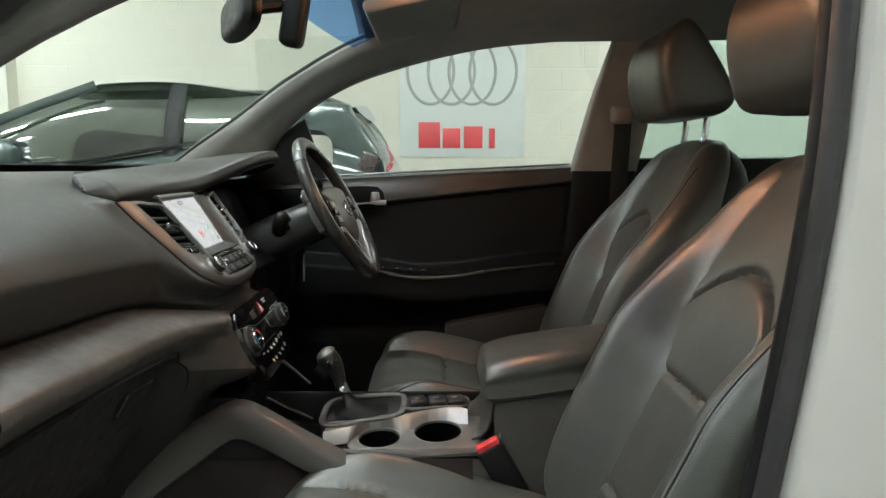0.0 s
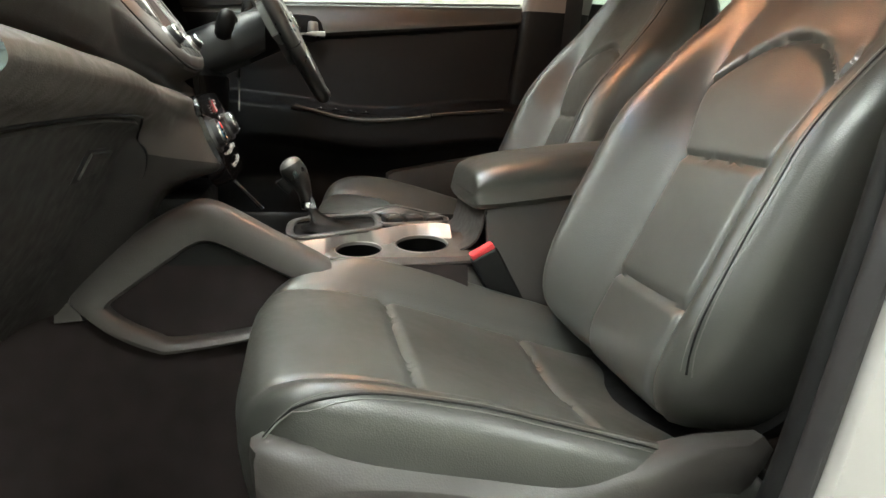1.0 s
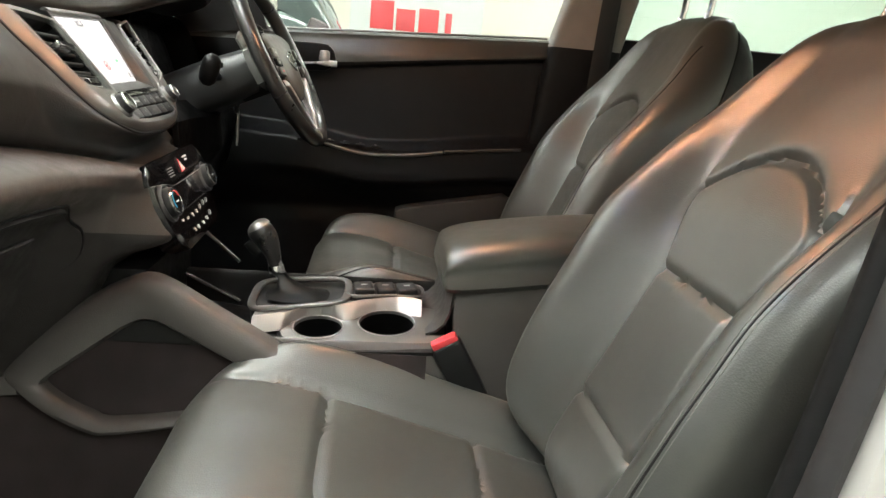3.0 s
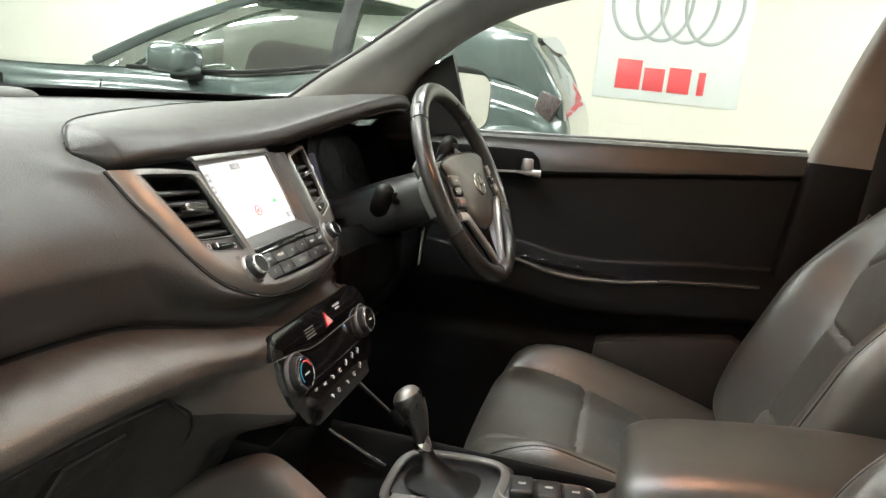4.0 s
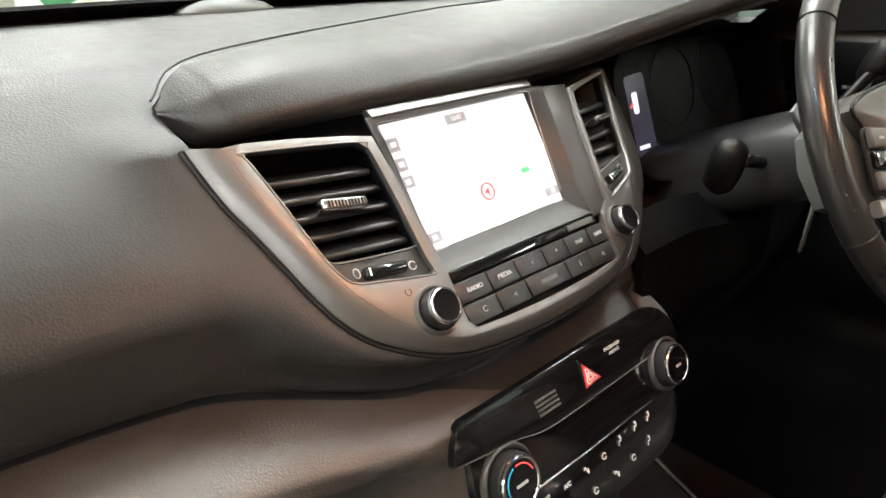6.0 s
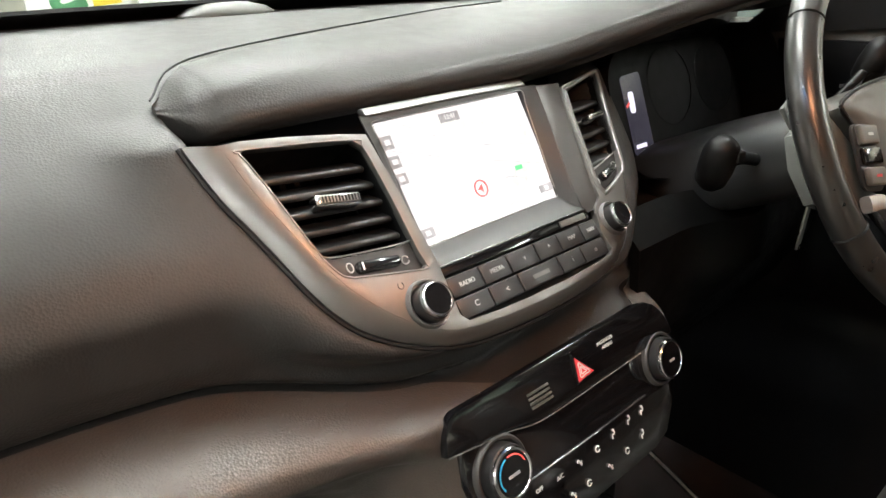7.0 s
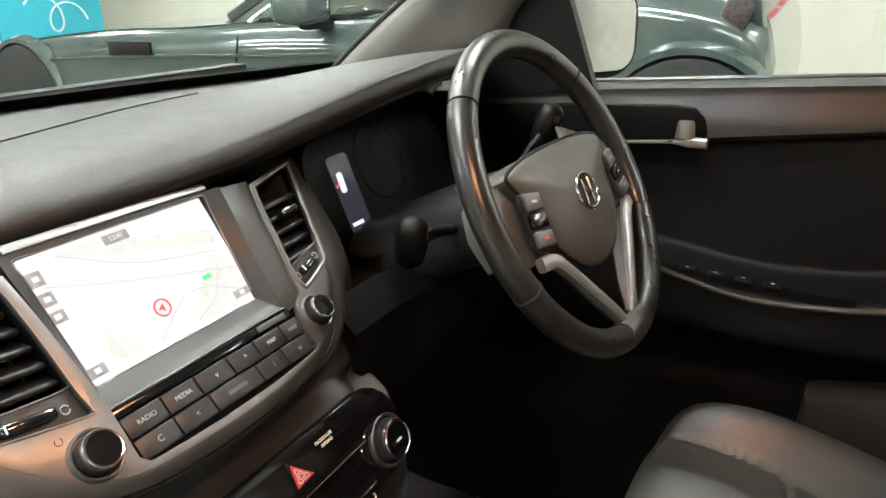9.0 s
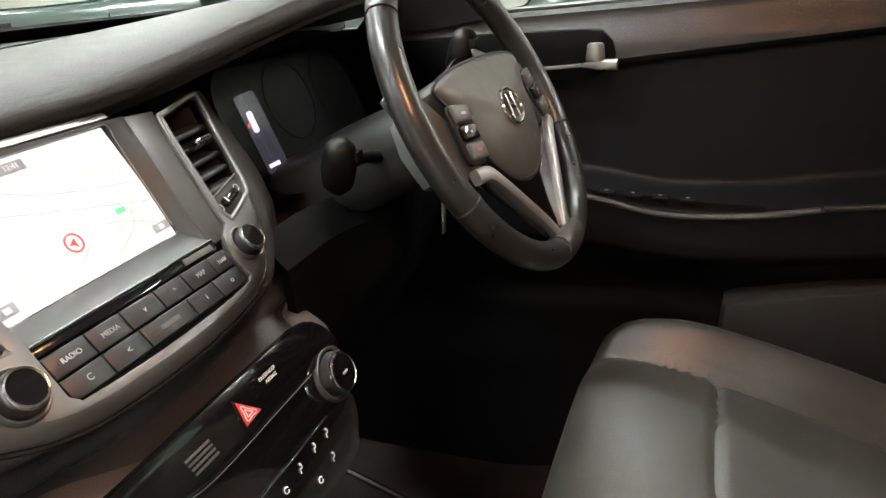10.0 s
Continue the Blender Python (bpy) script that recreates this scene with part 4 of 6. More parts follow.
def switch_symbol(u, v, k):
    """A small white symbol: a ring, a bent stroke or a pair of waves."""
    p = lambda a, b: tuple(onc(u, v, 0.0004) @ Vector((a, b, 0)))
    paths = {0: [(0.0026 * math.cos(a), 0.0026 * math.sin(a)) for a in np.linspace(0.4, 5.9, 10)], 1: [(-0.002, -0.003), (-0.0012, 0.0005), (0.0012, 0.0005), (0.002, 0.0035)], 2: [(-0.0028, 0.0), (-0.001, 0.002), (0.001, -0.002), (0.0028, 0.0)]}[k]
    mark = part("switch_symbol", tube([p(a, b) for a, b in paths], 0.00055, 24, 5), PRINT, clim)
    if k:
        part("dot", lathe([(0, 0.0003), (0.0011, 0.0003), (0.0012, 0)], onc(u + 0.001 * k, v - 0.0042 if k == 1 else v + 0.0032, 0.0002), 10), PRINT, mark)


words("OFF", 0.0048, onc(-0.0676, 0.0905, 0.0002), PRINT, clim)
words("A/C", 0.0052, onc(-0.0418, 0.0926, 0.0002), PRINT, clim)
for u, v, k in ((-0.0163, 0.0917, 2), (0.0092, 0.0923, 0), (0.0335, 0.0906, 1), (0.0583, 0.0884, 1), (0.0796, 0.0885, 1), (-0.0322, 0.1128, 2), (-0.0106, 0.1138, 0), (0.0201, 0.1136, 2), (0.0469, 0.1122, 0), (0.0731, 0.1092, 1)):
    switch_symbol(u, v, k)

# ---------------------------------------------------------------- instruments and steering wheel
inst = thing("instrument_cluster", "dark instrument cluster with a small lit trip display under the hood", "instrument cluster")
MI = axes((-0.455, 0.42, 1.14), (0, 1, 0), (-0.34, 0, 0.94), (0.94, 0, 0.34))
# panel, rings and shroud: the hood's shade is put into their colour
part("panel", plate(rounded([(-0.19, 0.07), (0.19, 0.07), (0.20, -0.03), (0.16, -0.085), (-0.15, -0.085), (-0.19, -0.03)], 50), [], 0.01, MI), SHADE_BLACK, inst)
for u in (0.015, 0.13):
    part("gauge_ring", lathe([(0.050, 0), (0.050, 0.0005), (0.0512, 0.0005), (0.052, 0)], MI @ pose(u, 0.0, 0.0005)), SHADE_BLACK, inst)
disp = part("trip_display", plate(quad_round(0.042, 0.098, 0.006), [], 0.001, MI @ pose(-0.070, -0.025, 0.0015, 0, 0, 3)), DISPLAY, inst, "dim trip display")
part("car_symbol", plate(quad_round(0.011, 0.026, 0.004), [], 0.0005, MI @ pose(-0.078, -0.010, 0.0022)), DISPLAY_WHITE, disp)
part("door_symbol", box((0.008, 0.003, 0.0005), 0, m=MI @ pose(-0.087, -0.012, 0.0022, 0, 0, 35)), SCREEN_RED, disp)
part("mark_bar", box((0.022, 0.005, 0.0005), 0, m=MI @ pose(-0.074, -0.064, 0.0022)), DISPLAY_WHITE, disp)
secs = []
for k, off in ((1.0, -0.010), (1.02, 0.03), (1.04, 0.06)):
    secs.append([MI @ Vector((x * k, y * k, off)) for x, y in ((-0.17, 0.045), (0, 0.055), (0.17, 0.045), (0.195, -0.03), (0.16, -0.09), (0, -0.10), (-0.15, -0.09), (-0.19, -0.03))])
part("shroud", loft(secs, 10, 60, cap=False), SHADE_BLACK, inst, "shroud round the dials, blackened for the hood's shade")

wheel = thing("steering_wheel", "worn dark leather steering wheel with silver spokes and round badge", "steering wheel")
WC, WA, WY, WR = (-0.169, 0.368, 1.1475), 0.498, -0.05, 0.171
wn = Vector((math.cos(WA) * math.cos(WY), math.sin(WY), math.sin(WA) * math.cos(WY)))
wx = Vector((0, 0, 1)).cross(wn).normalized()
MW = axes(WC, tuple(wx), tuple(wn.cross(wx)), tuple(wn))


def on_wheel(x, y, off=0.0):
    return tuple(MW @ Vector((x, y, off)))


rimpts = [on_wheel(WR * math.sin(a), WR * math.cos(a) * 0.985) for a in np.linspace(0, 2 * math.pi, 24, endpoint=False)]
part("rim", sweep(rimpts, 0.0305, 0.0285, 120, 18, True, up=tuple(wn)), WHEEL_LEATHER, wheel, "worn dark leather rim")
for a in (-47, 47, -112, 112):
    c = on_wheel(WR * math.sin(radians(a)), WR * math.cos(radians(a)) * 0.985)
    t = MW.to_3x3() @ Vector((math.cos(radians(a)), -math.sin(radians(a)), 0))
    part("rim_seam", lathe([(0.0150, -0.0012), (0.0157, -0.0007), (0.0150, 0), (0.0157, 0.0007), (0.0150, 0.0012)], axes(c, tuple(wn), tuple(t.cross(wn)), tuple(t)), 24), BLACK, wheel)


def mirrored(half_):
    return half_ + [(-a, b) for a, b in half_[::-1] if abs(a) > 1e-6]


def dome(outline, centre, top, edge, skirt, n=72):
    """A soft cover over a flat outline on the wheel: high in the middle, rolled at the edge."""
    ring = spline(outline, n, True)
    rows = []
    for k in (0.02, 0.2, 0.4, 0.6, 0.75, 0.86, 0.93, 0.97, 0.99, 1.0):
        roll = max(0.0, (k - 0.86) / 0.14)
        rows.append([on_wheel(centre[0] + (p[0] - centre[0]) * k, centre[1] + (p[1] - centre[1]) * k, edge + (top - edge) * (1 - k ** 2.2) - 0.006 * (1 - math.sqrt(max(0.0, 1 - roll * roll)))) for p in ring])
    rows.append([on_wheel(p[0] * 0.985, p[1] * 0.985, skirt) for p in ring])
    return grid(rows, close_v=True, cap=True)


COVER = mirrored([(0.0, 0.051), (0.05, 0.050), (0.092, 0.046), (0.116, 0.038), (0.108, 0.022), (0.096, 0.003), (0.089, -0.022), (0.078, -0.046), (0.052, -0.071), (0.025, -0.082), (0.0, -0.085)])
hub = part("airbag_cover", dome(COVER, (0, -0.012), 0.0185, 0.0090, -0.030), SPOKE_GREY, wheel, "grey grained airbag cover")
part("cover_seam", tube([on_wheel(p[0] * 1.006, p[1] * 1.006, 0.0045) for p in spline(COVER, 60, True)], 0.0020, 120, 6, True), BLACK, hub)
bd = MW @ pose(0.001, -0.010, 0.0182)
part("badge", lathe([(0, 0.0), (0.019, 0.0), (0.0215, 0.0012), (0.0228, 0.0012), (0.0235, 0.0)], bd @ Matrix.Diagonal((1.0, 0.82, 1, 1))), SPOKE_GREY, hub, "round badge")
part("badge_ring", tube([tuple(bd @ Vector((0.0235 * math.cos(a), 0.0192 * math.sin(a), 0.0014))) for a in np.linspace(0, 2 * math.pi, 24, endpoint=False)], 0.0020, 64, 8, True), CHROME, hub)
for pts in (((-0.011, -0.013), (-0.0075, 0.0), (-0.006, 0.014)), ((0.006, -0.014), (0.0075, 0.0), (0.011, 0.013)), ((-0.008, 0.004), (0.0, 0.0), (0.008, -0.004))):
    part("badge_bar", sweep([tuple(bd @ Vector((a, b, 0.0022))) for a, b in pts], 0.0050, 0.0026, 12, 8, up=tuple(wn)), CHROME, hub)
part("lower_insert", plate(mirrored([(0.0, -0.050), (0.104, -0.048), (0.086, -0.072), (0.050, -0.112), (0.014, -0.150), (0.0, -0.152)]), [], 0.014, MW @ pose(0, 0, 0.0035), 0.002), GLOSS, wheel, "gloss black lower insert")
PANEL = [(0.121, 0.036), (0.140, 0.034), (0.158, 0.027), (0.167, 0.0), (0.160, -0.034), (0.130, -0.048), (0.084, -0.048), (0.091, -0.026), (0.098, 0.003), (0.110, 0.021)]
for s in (-1, 1):
    outline = [(s * a, b) for a, b in PANEL]
    sp = part("spoke", plate(outline if s > 0 else outline[::-1], [], 0.022, MW @ pose(s * 0.005, 0, 0.0080, 0, s * 5, 0), 0.004), SPOKE_GREY, wheel, "grey spoke panel")
    mk = MW @ pose(s * 0.107, -0.011, 0.0010, 0, s * 5, s * 10) @ pose(0, 0, 0.0090)
    part("switch_bed", plate(quad_round(0.032, 0.060, 0.008), [], 0.003, mk, 0.0008), BUTTON, sp)
    for i, (h, mat) in enumerate(((0.019, SPOKE_GREY), (0.016, GLOSS), (0.017, SPOKE_GREY))):
        sw = part("switch", box((0.027, h - 0.001, 0.006), 0.0024, 3, m=mk @ pose(0, (0.0190, 0.0005, -0.0175)[i], 0.0028)), mat, sp)
        part("switch_mark", box((0.008 if i != 1 else 0.003, 0.0024, 0.0004), 0, m=mk @ pose(0, (0.0190, 0.0005, -0.0175)[i], 0.0060)), RED if i == 2 and s < 0 else DULL_PRINT, sw)
    part("lower_spoke", sweep([on_wheel(s * a, b, o) for a, b, o in ((0.124, -0.049, 0.004), (0.106, -0.052, 0.0075), (0.090, -0.066, 0.0075), (0.060, -0.099, 0.006), (0.030, -0.133, 0.004), (0.012, -0.158, 0.002))], 0.015, 0.011, 40, 10, up=tuple(wn), power=3.5), BRIGHT_TRIM, wheel, "satin silver lower spoke")
    part("paddle", box((0.050, 0.026, 0.005), 0.002, m=MW @ pose(s * 0.120, 0.048, -0.030, 0, 0, s * -20)), SPOKE_GREY, wheel)
part("spoke_foot", sweep([on_wheel(a, -0.163 - 0.002 * (1 - abs(a) / 0.03), 0.002) for a in (-0.030, -0.015, 0.0, 0.015, 0.030)], 0.030, 0.031, 24, 14, up=tuple(wn), power=2.4, cam_w=lambda t: 0.90 + 0.12 * math.sin(math.pi * t)), SILVER, wheel, "satin silver spoke foot")
col = part("column_cover", loft([[tuple(np.array((cx, 0.368, cz)) + np.array((0, dy * k, dz * k))) for dy, dz in ((-0.07, 0.0), (-0.055, 0.045), (0, 0.058), (0.055, 0.045), (0.07, 0), (0.055, -0.05), (0, -0.050), (-0.055, -0.040))] for cx, cz, k in ((-0.205, 1.125, 0.85), (-0.26, 1.10, 0.95), (-0.33, 1.07, 1.0), (-0.42, 1.03, 0.95))], 16, 32), BUTTON, wheel, "dark grey column cover")
part("boss", lathe([(0.045, -0.10), (0.05, -0.03), (0.06, -0.01)], MW), BLACK, wheel)
for s, tip in ((-1, (-0.270, 0.214, 1.120)), (1, (-0.245, 0.500, 1.185))):
    base = Vector((-0.275, 0.368 + s * 0.06, 1.105))
    st = part("stalk", tube([tuple(base), tuple((base + Vector(tip)) / 2 + Vector((0, 0, 0.004))), tip], 0.0065, 16, 12), VENT_SHADE_BLACK, wheel)
    part("stalk_end", lathe([(0, -0.030), (0.009, -0.029), (0.0145, -0.022), (0.0165, -0.006), (0.0165, 0.010), (0.0140, 0.020), (0.008, 0.0255), (0, 0.027)], pose(tip[0], tip[1] + s * 0.004, tip[2] + 0.004, s * -14, 18, 0)), VENT_SHADE_BLACK, st)
    part("stalk_tab", box((0.010, 0.014, 0.010), 0.002, 2, m=pose(tip[0] + 0.016, tip[1], tip[2] + 0.012)), BLACK, st)

key = thing("car_key", "silver car key hanging from the steering column lock", "key", at=(-0.27, 0.44, 1.05))
part("blade", box((0.004, 0.030, 0.010), 0.001, m=pose(0, 0.000, -0.002)), CHROME, key)
part("bow", box((0.008, 0.024, 0.030), 0.004, 2, m=pose(0, 0.020, -0.006)), BLACK, key)
part("tag", box((0.003, 0.012, 0.075), 0.001, 2, m=pose(0.0, 0.034, -0.055, -8, 0, 0)), SPOKE_SILVER, key, "thin metal tag")

# lower driver's panel, its near black standing for the shade below the wheel
rows = []
for y in np.linspace(0.17, 0.72, 30):
    k = 0.03 * smooth(0.12, 0.0, abs(y - 0.368))
    rows.append([(-0.345 - 0.0 + k, y, 1.06), (-0.315 + k, y, 1.03), (-0.31 + k, y, 0.97), (-0.325, y, 0.90), (-0.37, y, 0.82), (-0.46, y, 0.78)])
part("knee_panel", shell(grid(rows), 0.01), VENT_SHADE_BLACK, dash, "knee panel below the wheel, blackened for shade")

# ---------------------------------------------------------------- glovebox
gb = thing("glovebox", "closed glovebox lid with a small latch, darkened for shade", "glovebox")


LID_TOP = [(-0.73, 0.972), (-0.55, 0.975), (-0.42, 0.977), (-0.3, 0.972), (-0.255, 0.964), (-0.22, 0.950)]
LID_END = [(0.0, -0.250), (0.05, -0.226), (0.15, -0.203), (0.3, -0.196), (0.45, -0.215), (0.58, -0.25), (0.77, -0.34), (1.0, -0.45)]


def lid_point(a, k):
    """a: 0 at the door end to 1 at the other; k: 0 at the top to 1 at the foot."""
    y = -0.73 + (soft_table(LID_END, k, 0.02) + 0.73) * a
    top_ = soft_table(LID_TOP, y, 0.02)
    z = top_ + (0.76 - top_) * k
    return (dash_x(y, z) + 0.002, y, z)


def glove_lid():
    return shell(grid([[lid_point(a, k) for k in np.linspace(0, 1, 40)] for a in np.linspace(0, 1, 60)]), 0.005)


# lid colour carries the shade below the dash
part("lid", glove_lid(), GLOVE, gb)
seam = [(p[1], p[2] + 0.0035) for p in (lid_point(a, 0.0) for a in np.linspace(0.02, 0.97, 16))] + [(p[1] + 0.0035, p[2]) for p in (lid_point(1.0, k) for k in np.linspace(0.06, 0.95, 14))]
part("lid_seam", tube([(dash_x(y, z) + 0.002, y, z) for y, z in seam], 0.0018, 160, 6), BLACK, gb)


def on_lid(y, z, off):
    """A frame lying on the lid: across, up the lid, out of it."""
    p = Vector((dash_x(y, z) + 0.0075, y, z))
    up_ = Vector((dash_x(y, z + 0.01) - dash_x(y, z - 0.01), 0, 0.02)).normalized()
    ac = Vector((dash_x(y + 0.02, z) - dash_x(y - 0.02, z), 0.04, 0)).normalized()
    n_ = ac.cross(up_).normalized()
    return axes(p + n_ * off, tuple(ac), tuple(n_.cross(ac)), tuple(n_))


# the shadow beside the latch is a black plate on the lid
part("latch_cup", plate([(-0.052, -0.020), (-0.040, 0.020), (0.060, 0.014), (0.030, -0.018)], [], 0.004, on_lid(-0.335, 0.923, 0.001)), BLACK, gb, "black plate for the shaded latch recess")
part("latch", plate([(-0.034, -0.016), (-0.026, 0.015), (0.055, 0.011), (0.027, -0.014)], [], 0.008, on_lid(-0.335, 0.923, 0.004), 0.0015), GLOVE, gb, "dark pull latch")

# ---------------------------------------------------------------- centre console
con = thing("centre_console", "grey plastic centre console with cup holders, gear gate and padded armrest", "console")
secs = []
for x, w, zt in ((-0.10, 0.145, 0.761), (0.05, 0.145, 0.761), (0.145, 0.140, 0.766), (0.17, 0.13, 0.80)):
    secs.append([(x, -w, 0.45), (x, -w - 0.012, 0.65), (x, -w, zt - 0.035), (x, -w + 0.012, zt - 0.003), (x, -w + 0.022, zt - 0.004), (x, -w + 0.026, 0.69), (x, 0.0, 0.68), (x, 0.0, 0.45)])
part("side_body", loft(secs, 30, 60), SEAT_SHIELD, con, "grey console side")
# front and driver's half set darker than the grey passenger side
secs = [[(x, -w, 0.45), (x, -w - 0.004, 0.65), (x, -w, zt - 0.035), (x, -w + 0.02, zt - 0.01), (x, 0.0, zt - 0.02), (x, 0.0, 0.45)] for x, w, zt in ((-0.34, 0.13, 0.71), (-0.2, 0.135, 0.71), (-0.14, 0.14, 0.72), (-0.10, 0.14, 0.76))]
part("front_body", loft(secs, 20, 50), BLACK, con, "black front of the console")
secs = [[(x, 0.0, 0.45), (x, 0.0, 0.68), (x, 0.085, 0.69), (x, 0.092, 0.785), (x, 0.10, 0.788), (x, 0.112, 0.77), (x, 0.125, 0.65), (x, 0.12, 0.45)] for x in (-0.33, -0.2, 0.0, 0.165)]
part("side_body", loft(secs, 20, 50), BLACK, con, "black console side")
tray = thing("console_tray", "silver edged console tray with two round cup holders", "tray")
tray.parent = None
TILT_M = pose(0, -0.075, 0.767, 9, -2.5, 0) @ pose(0, 0.075, 0)
CUP = [(-0.042, -0.080, 0.037), (0.063, -0.066, 0.043)]
holes = [[(cx + r * math.cos(a), cy + 0.90 * r * math.sin(a)) for a in np.linspace(0, 2 * math.pi, 32, endpoint=False)] for cx, cy, r in CUP]
deck = rounded([(-0.098, -0.085), (-0.085, -0.118), (-0.05, -0.130), (0.05, -0.130), (0.135, -0.122), (0.150, -0.10), (0.150, -0.03), (0.10, -0.012), (-0.05, -0.030), (-0.088, -0.052)], 60)
part("cup_plate", plate(deck, holes, 0.006, TILT_M, 0.0015), SILVER, tray, "satin silver cup holder plate")
part("cup_tray", plate(quad_round(0.275, 0.135, 0.02, 0.018, -0.075), holes, 0.006, TILT_M @ pose(0, 0, -0.005)), BLACK, tray)
for cx, cy, r in CUP:
    part("cup_ring", lathe([(r * 0.98, -0.004), (r * 0.99, 0.0012), (r * 1.02, 0.0022), (r * 1.05, 0.0006)], TILT_M @ pose(cx, cy, 0) @ Matrix.Diagonal((1, 0.90, 1, 1))), BRIGHT_TRIM, tray)
    part("cup_well", lathe([(r, 0.0), (r * 0.93, -0.065), (r * 0.85, -0.070), (0, -0.071)], TILT_M @ pose(cx, cy, -0.001) @ Matrix.Diagonal((1, 0.90, 1, 1))), VENT_SHADE_BLACK, tray)
part("cup_clip", box((0.012, 0.014, 0.010), 0.003, 2, m=TILT_M @ pose(0.000, -0.076, -0.007)), SPOKE_GREY, tray)
LOW_EDGE = [(-0.140, -0.100), (-0.095, -0.090), (-0.082, -0.066), (-0.062, -0.050), (-0.042, -0.0445), (-0.022, -0.049), (-0.004, -0.061), (0.012, -0.058), (0.028, -0.040), (0.045, -0.029), (0.063, -0.0255), (0.082, -0.029), (0.100, -0.042), (0.118, -0.046)]
TOP_EDGE = [(-0.152, -0.086, 0.776), (-0.10, -0.070, 0.781), (-0.05, -0.058, 0.7865), (-0.02, -0.048, 0.789), (0.0, -0.034, 0.7905), (0.02, -0.022, 0.792), (0.06, -0.012, 0.7945), (0.100, -0.008, 0.797), (0.119, -0.020, 0.796)]
rows = []
for x in np.linspace(-0.140, 0.118, 90):
    p = np.array(TILT_M @ Vector((x, np.interp(x, *zip(*LOW_EDGE)), -0.001)))
    q = np.array((x, soft_table([(a, b) for a, b, c in TOP_EDGE], x, 0.006), soft_table([(a, c) for a, b, c in TOP_EDGE], x, 0.006)))
    q[1] = max(q[1], p[1] + 0.004)
    rows.append([tuple(p * (1 - f) + q * f + np.array((0, 0, b))) for f, b in ((0.0, 0.0), (0.08, 0.0016), (0.35, 0.0028), (0.65, 0.0040), (0.88, 0.0030), (1.0, 0.0))] + [(x, q[1] + 0.003, q[2] - 0.001), (x, max(q[1] + 0.006, -0.018), q[2] - 0.003), (x, max(q[1] + 0.008, -0.016), q[2] - 0.016)])
part("silver_strip", shell(grid(rows), 0.002), BRIGHT_TRIM, tray, "bright satin silver strip")
rows = [[(x, y, z) for x, z in ((0.122, 0.768), (0.138, 0.774), (0.150, 0.786), (0.157, 0.804), (0.1615, 0.836))] for y in np.linspace(-0.100, 0.10, 12)]
part("bin_front", shell(grid(rows), 0.003), SEAT_SHIELD, con, "curved grey front of the armrest box")
part("gear_plate", plate(quad_round(0.165, 0.115, 0.02, -0.075, 0.030), [], 0.030, pose(-0.075, 0, 0.7805, 0, -5, 0) @ pose(0.075, 0, 0), 0.003), BUTTON, tray, "dark gear plate")
part("gate_trim", sweep([(x, y, 0.779 + 0.088 * (x + 0.145) + 0.10 * max(0, y)) for x, y in ((-0.140, -0.055), (-0.08, -0.050), (-0.015, -0.036), (-0.002, 0.005), (-0.010, 0.060), (-0.08, 0.072), (-0.14, 0.062), (-0.152, 0.01))], 0.013, 0.007, 60, 10, True, power=3), SILVER, tray, "satin silver gate frame")
part("switch_bed", plate(quad_round(0.125, 0.058, 0.012, 0.058, 0.022), [], 0.026, pose(0, 0, 0.7925, 0, -2, 0), 0.003), BUTTON, tray)
for i in range(3):
    key = part("console_switch", box((0.032, 0.042, 0.016), 0.004, 3, m=pose(0.024 + 0.0355 * i, 0.018 + 0.003 * i, 0.797, 0, -3, 8)), BUTTON, tray)
    part("switch_mark", box((0.010, 0.004, 0.0006), 0, m=pose(0.024 + 0.0355 * i, 0.018 + 0.003 * i, 0.8054 + 0.0003 * i, 0, -3, 8)), DULL_PRINT, key)
part("switch_frame", sweep([(0.004, -0.010, 0.794), (0.06, -0.007, 0.796), (0.116, -0.004, 0.798), (0.114, 0.048, 0.798), (0.05, 0.046, 0.796), (0.002, 0.042, 0.794)], 0.005, 0.006, 60, 8, True), SILVER, tray)
gear = thing("gear_lever", "black gear lever with a chrome capped knob", "gear lever")
part("shaft", tube([(-0.110, 0.036, 0.79), (-0.118, 0.036, 0.82), (-0.127, 0.036, 0.84)], 0.009, 12, 12), CHROME, gear)
rows = []
for k in range(9):
    f = k / 8
    fold = 0.0035 * math.sin(f * 14) * (1 - f)
    rows.append([(-0.078 - 0.040 * f + (0.056 * (1 - f) ** 2.2 + 0.011 * f + fold) * math.copysign(abs(math.cos(a)) ** 0.7, math.cos(a)), 0.012 + 0.024 * f + (0.042 * (1 - f) ** 2.2 + 0.011 * f + fold) * math.copysign(abs(math.sin(a)) ** 0.7, math.sin(a)), 0.783 + 0.030 * f ** 1.3) for a in np.linspace(0, 2 * math.pi, 40, endpoint=False)])
part("boot", grid(rows, close_v=True), VENT_SHADE_BLACK, gear, "creased black gear boot")
LEVER = [(-0.1235, 0.822, 0.0105), (-0.1275, 0.840, 0.0122), (-0.1335, 0.855, 0.0162), (-0.1405, 0.868, 0.0198), (-0.1475, 0.879, 0.0212), (-0.1520, 0.887, 0.0196), (-0.1550, 0.8935, 0.0140), (-0.1562, 0.8965, 0.0060), (-0.1565, 0.8972, 0.0004)]
line = spline([(x, r, z) for x, z, r in LEVER], 48)
rings = []
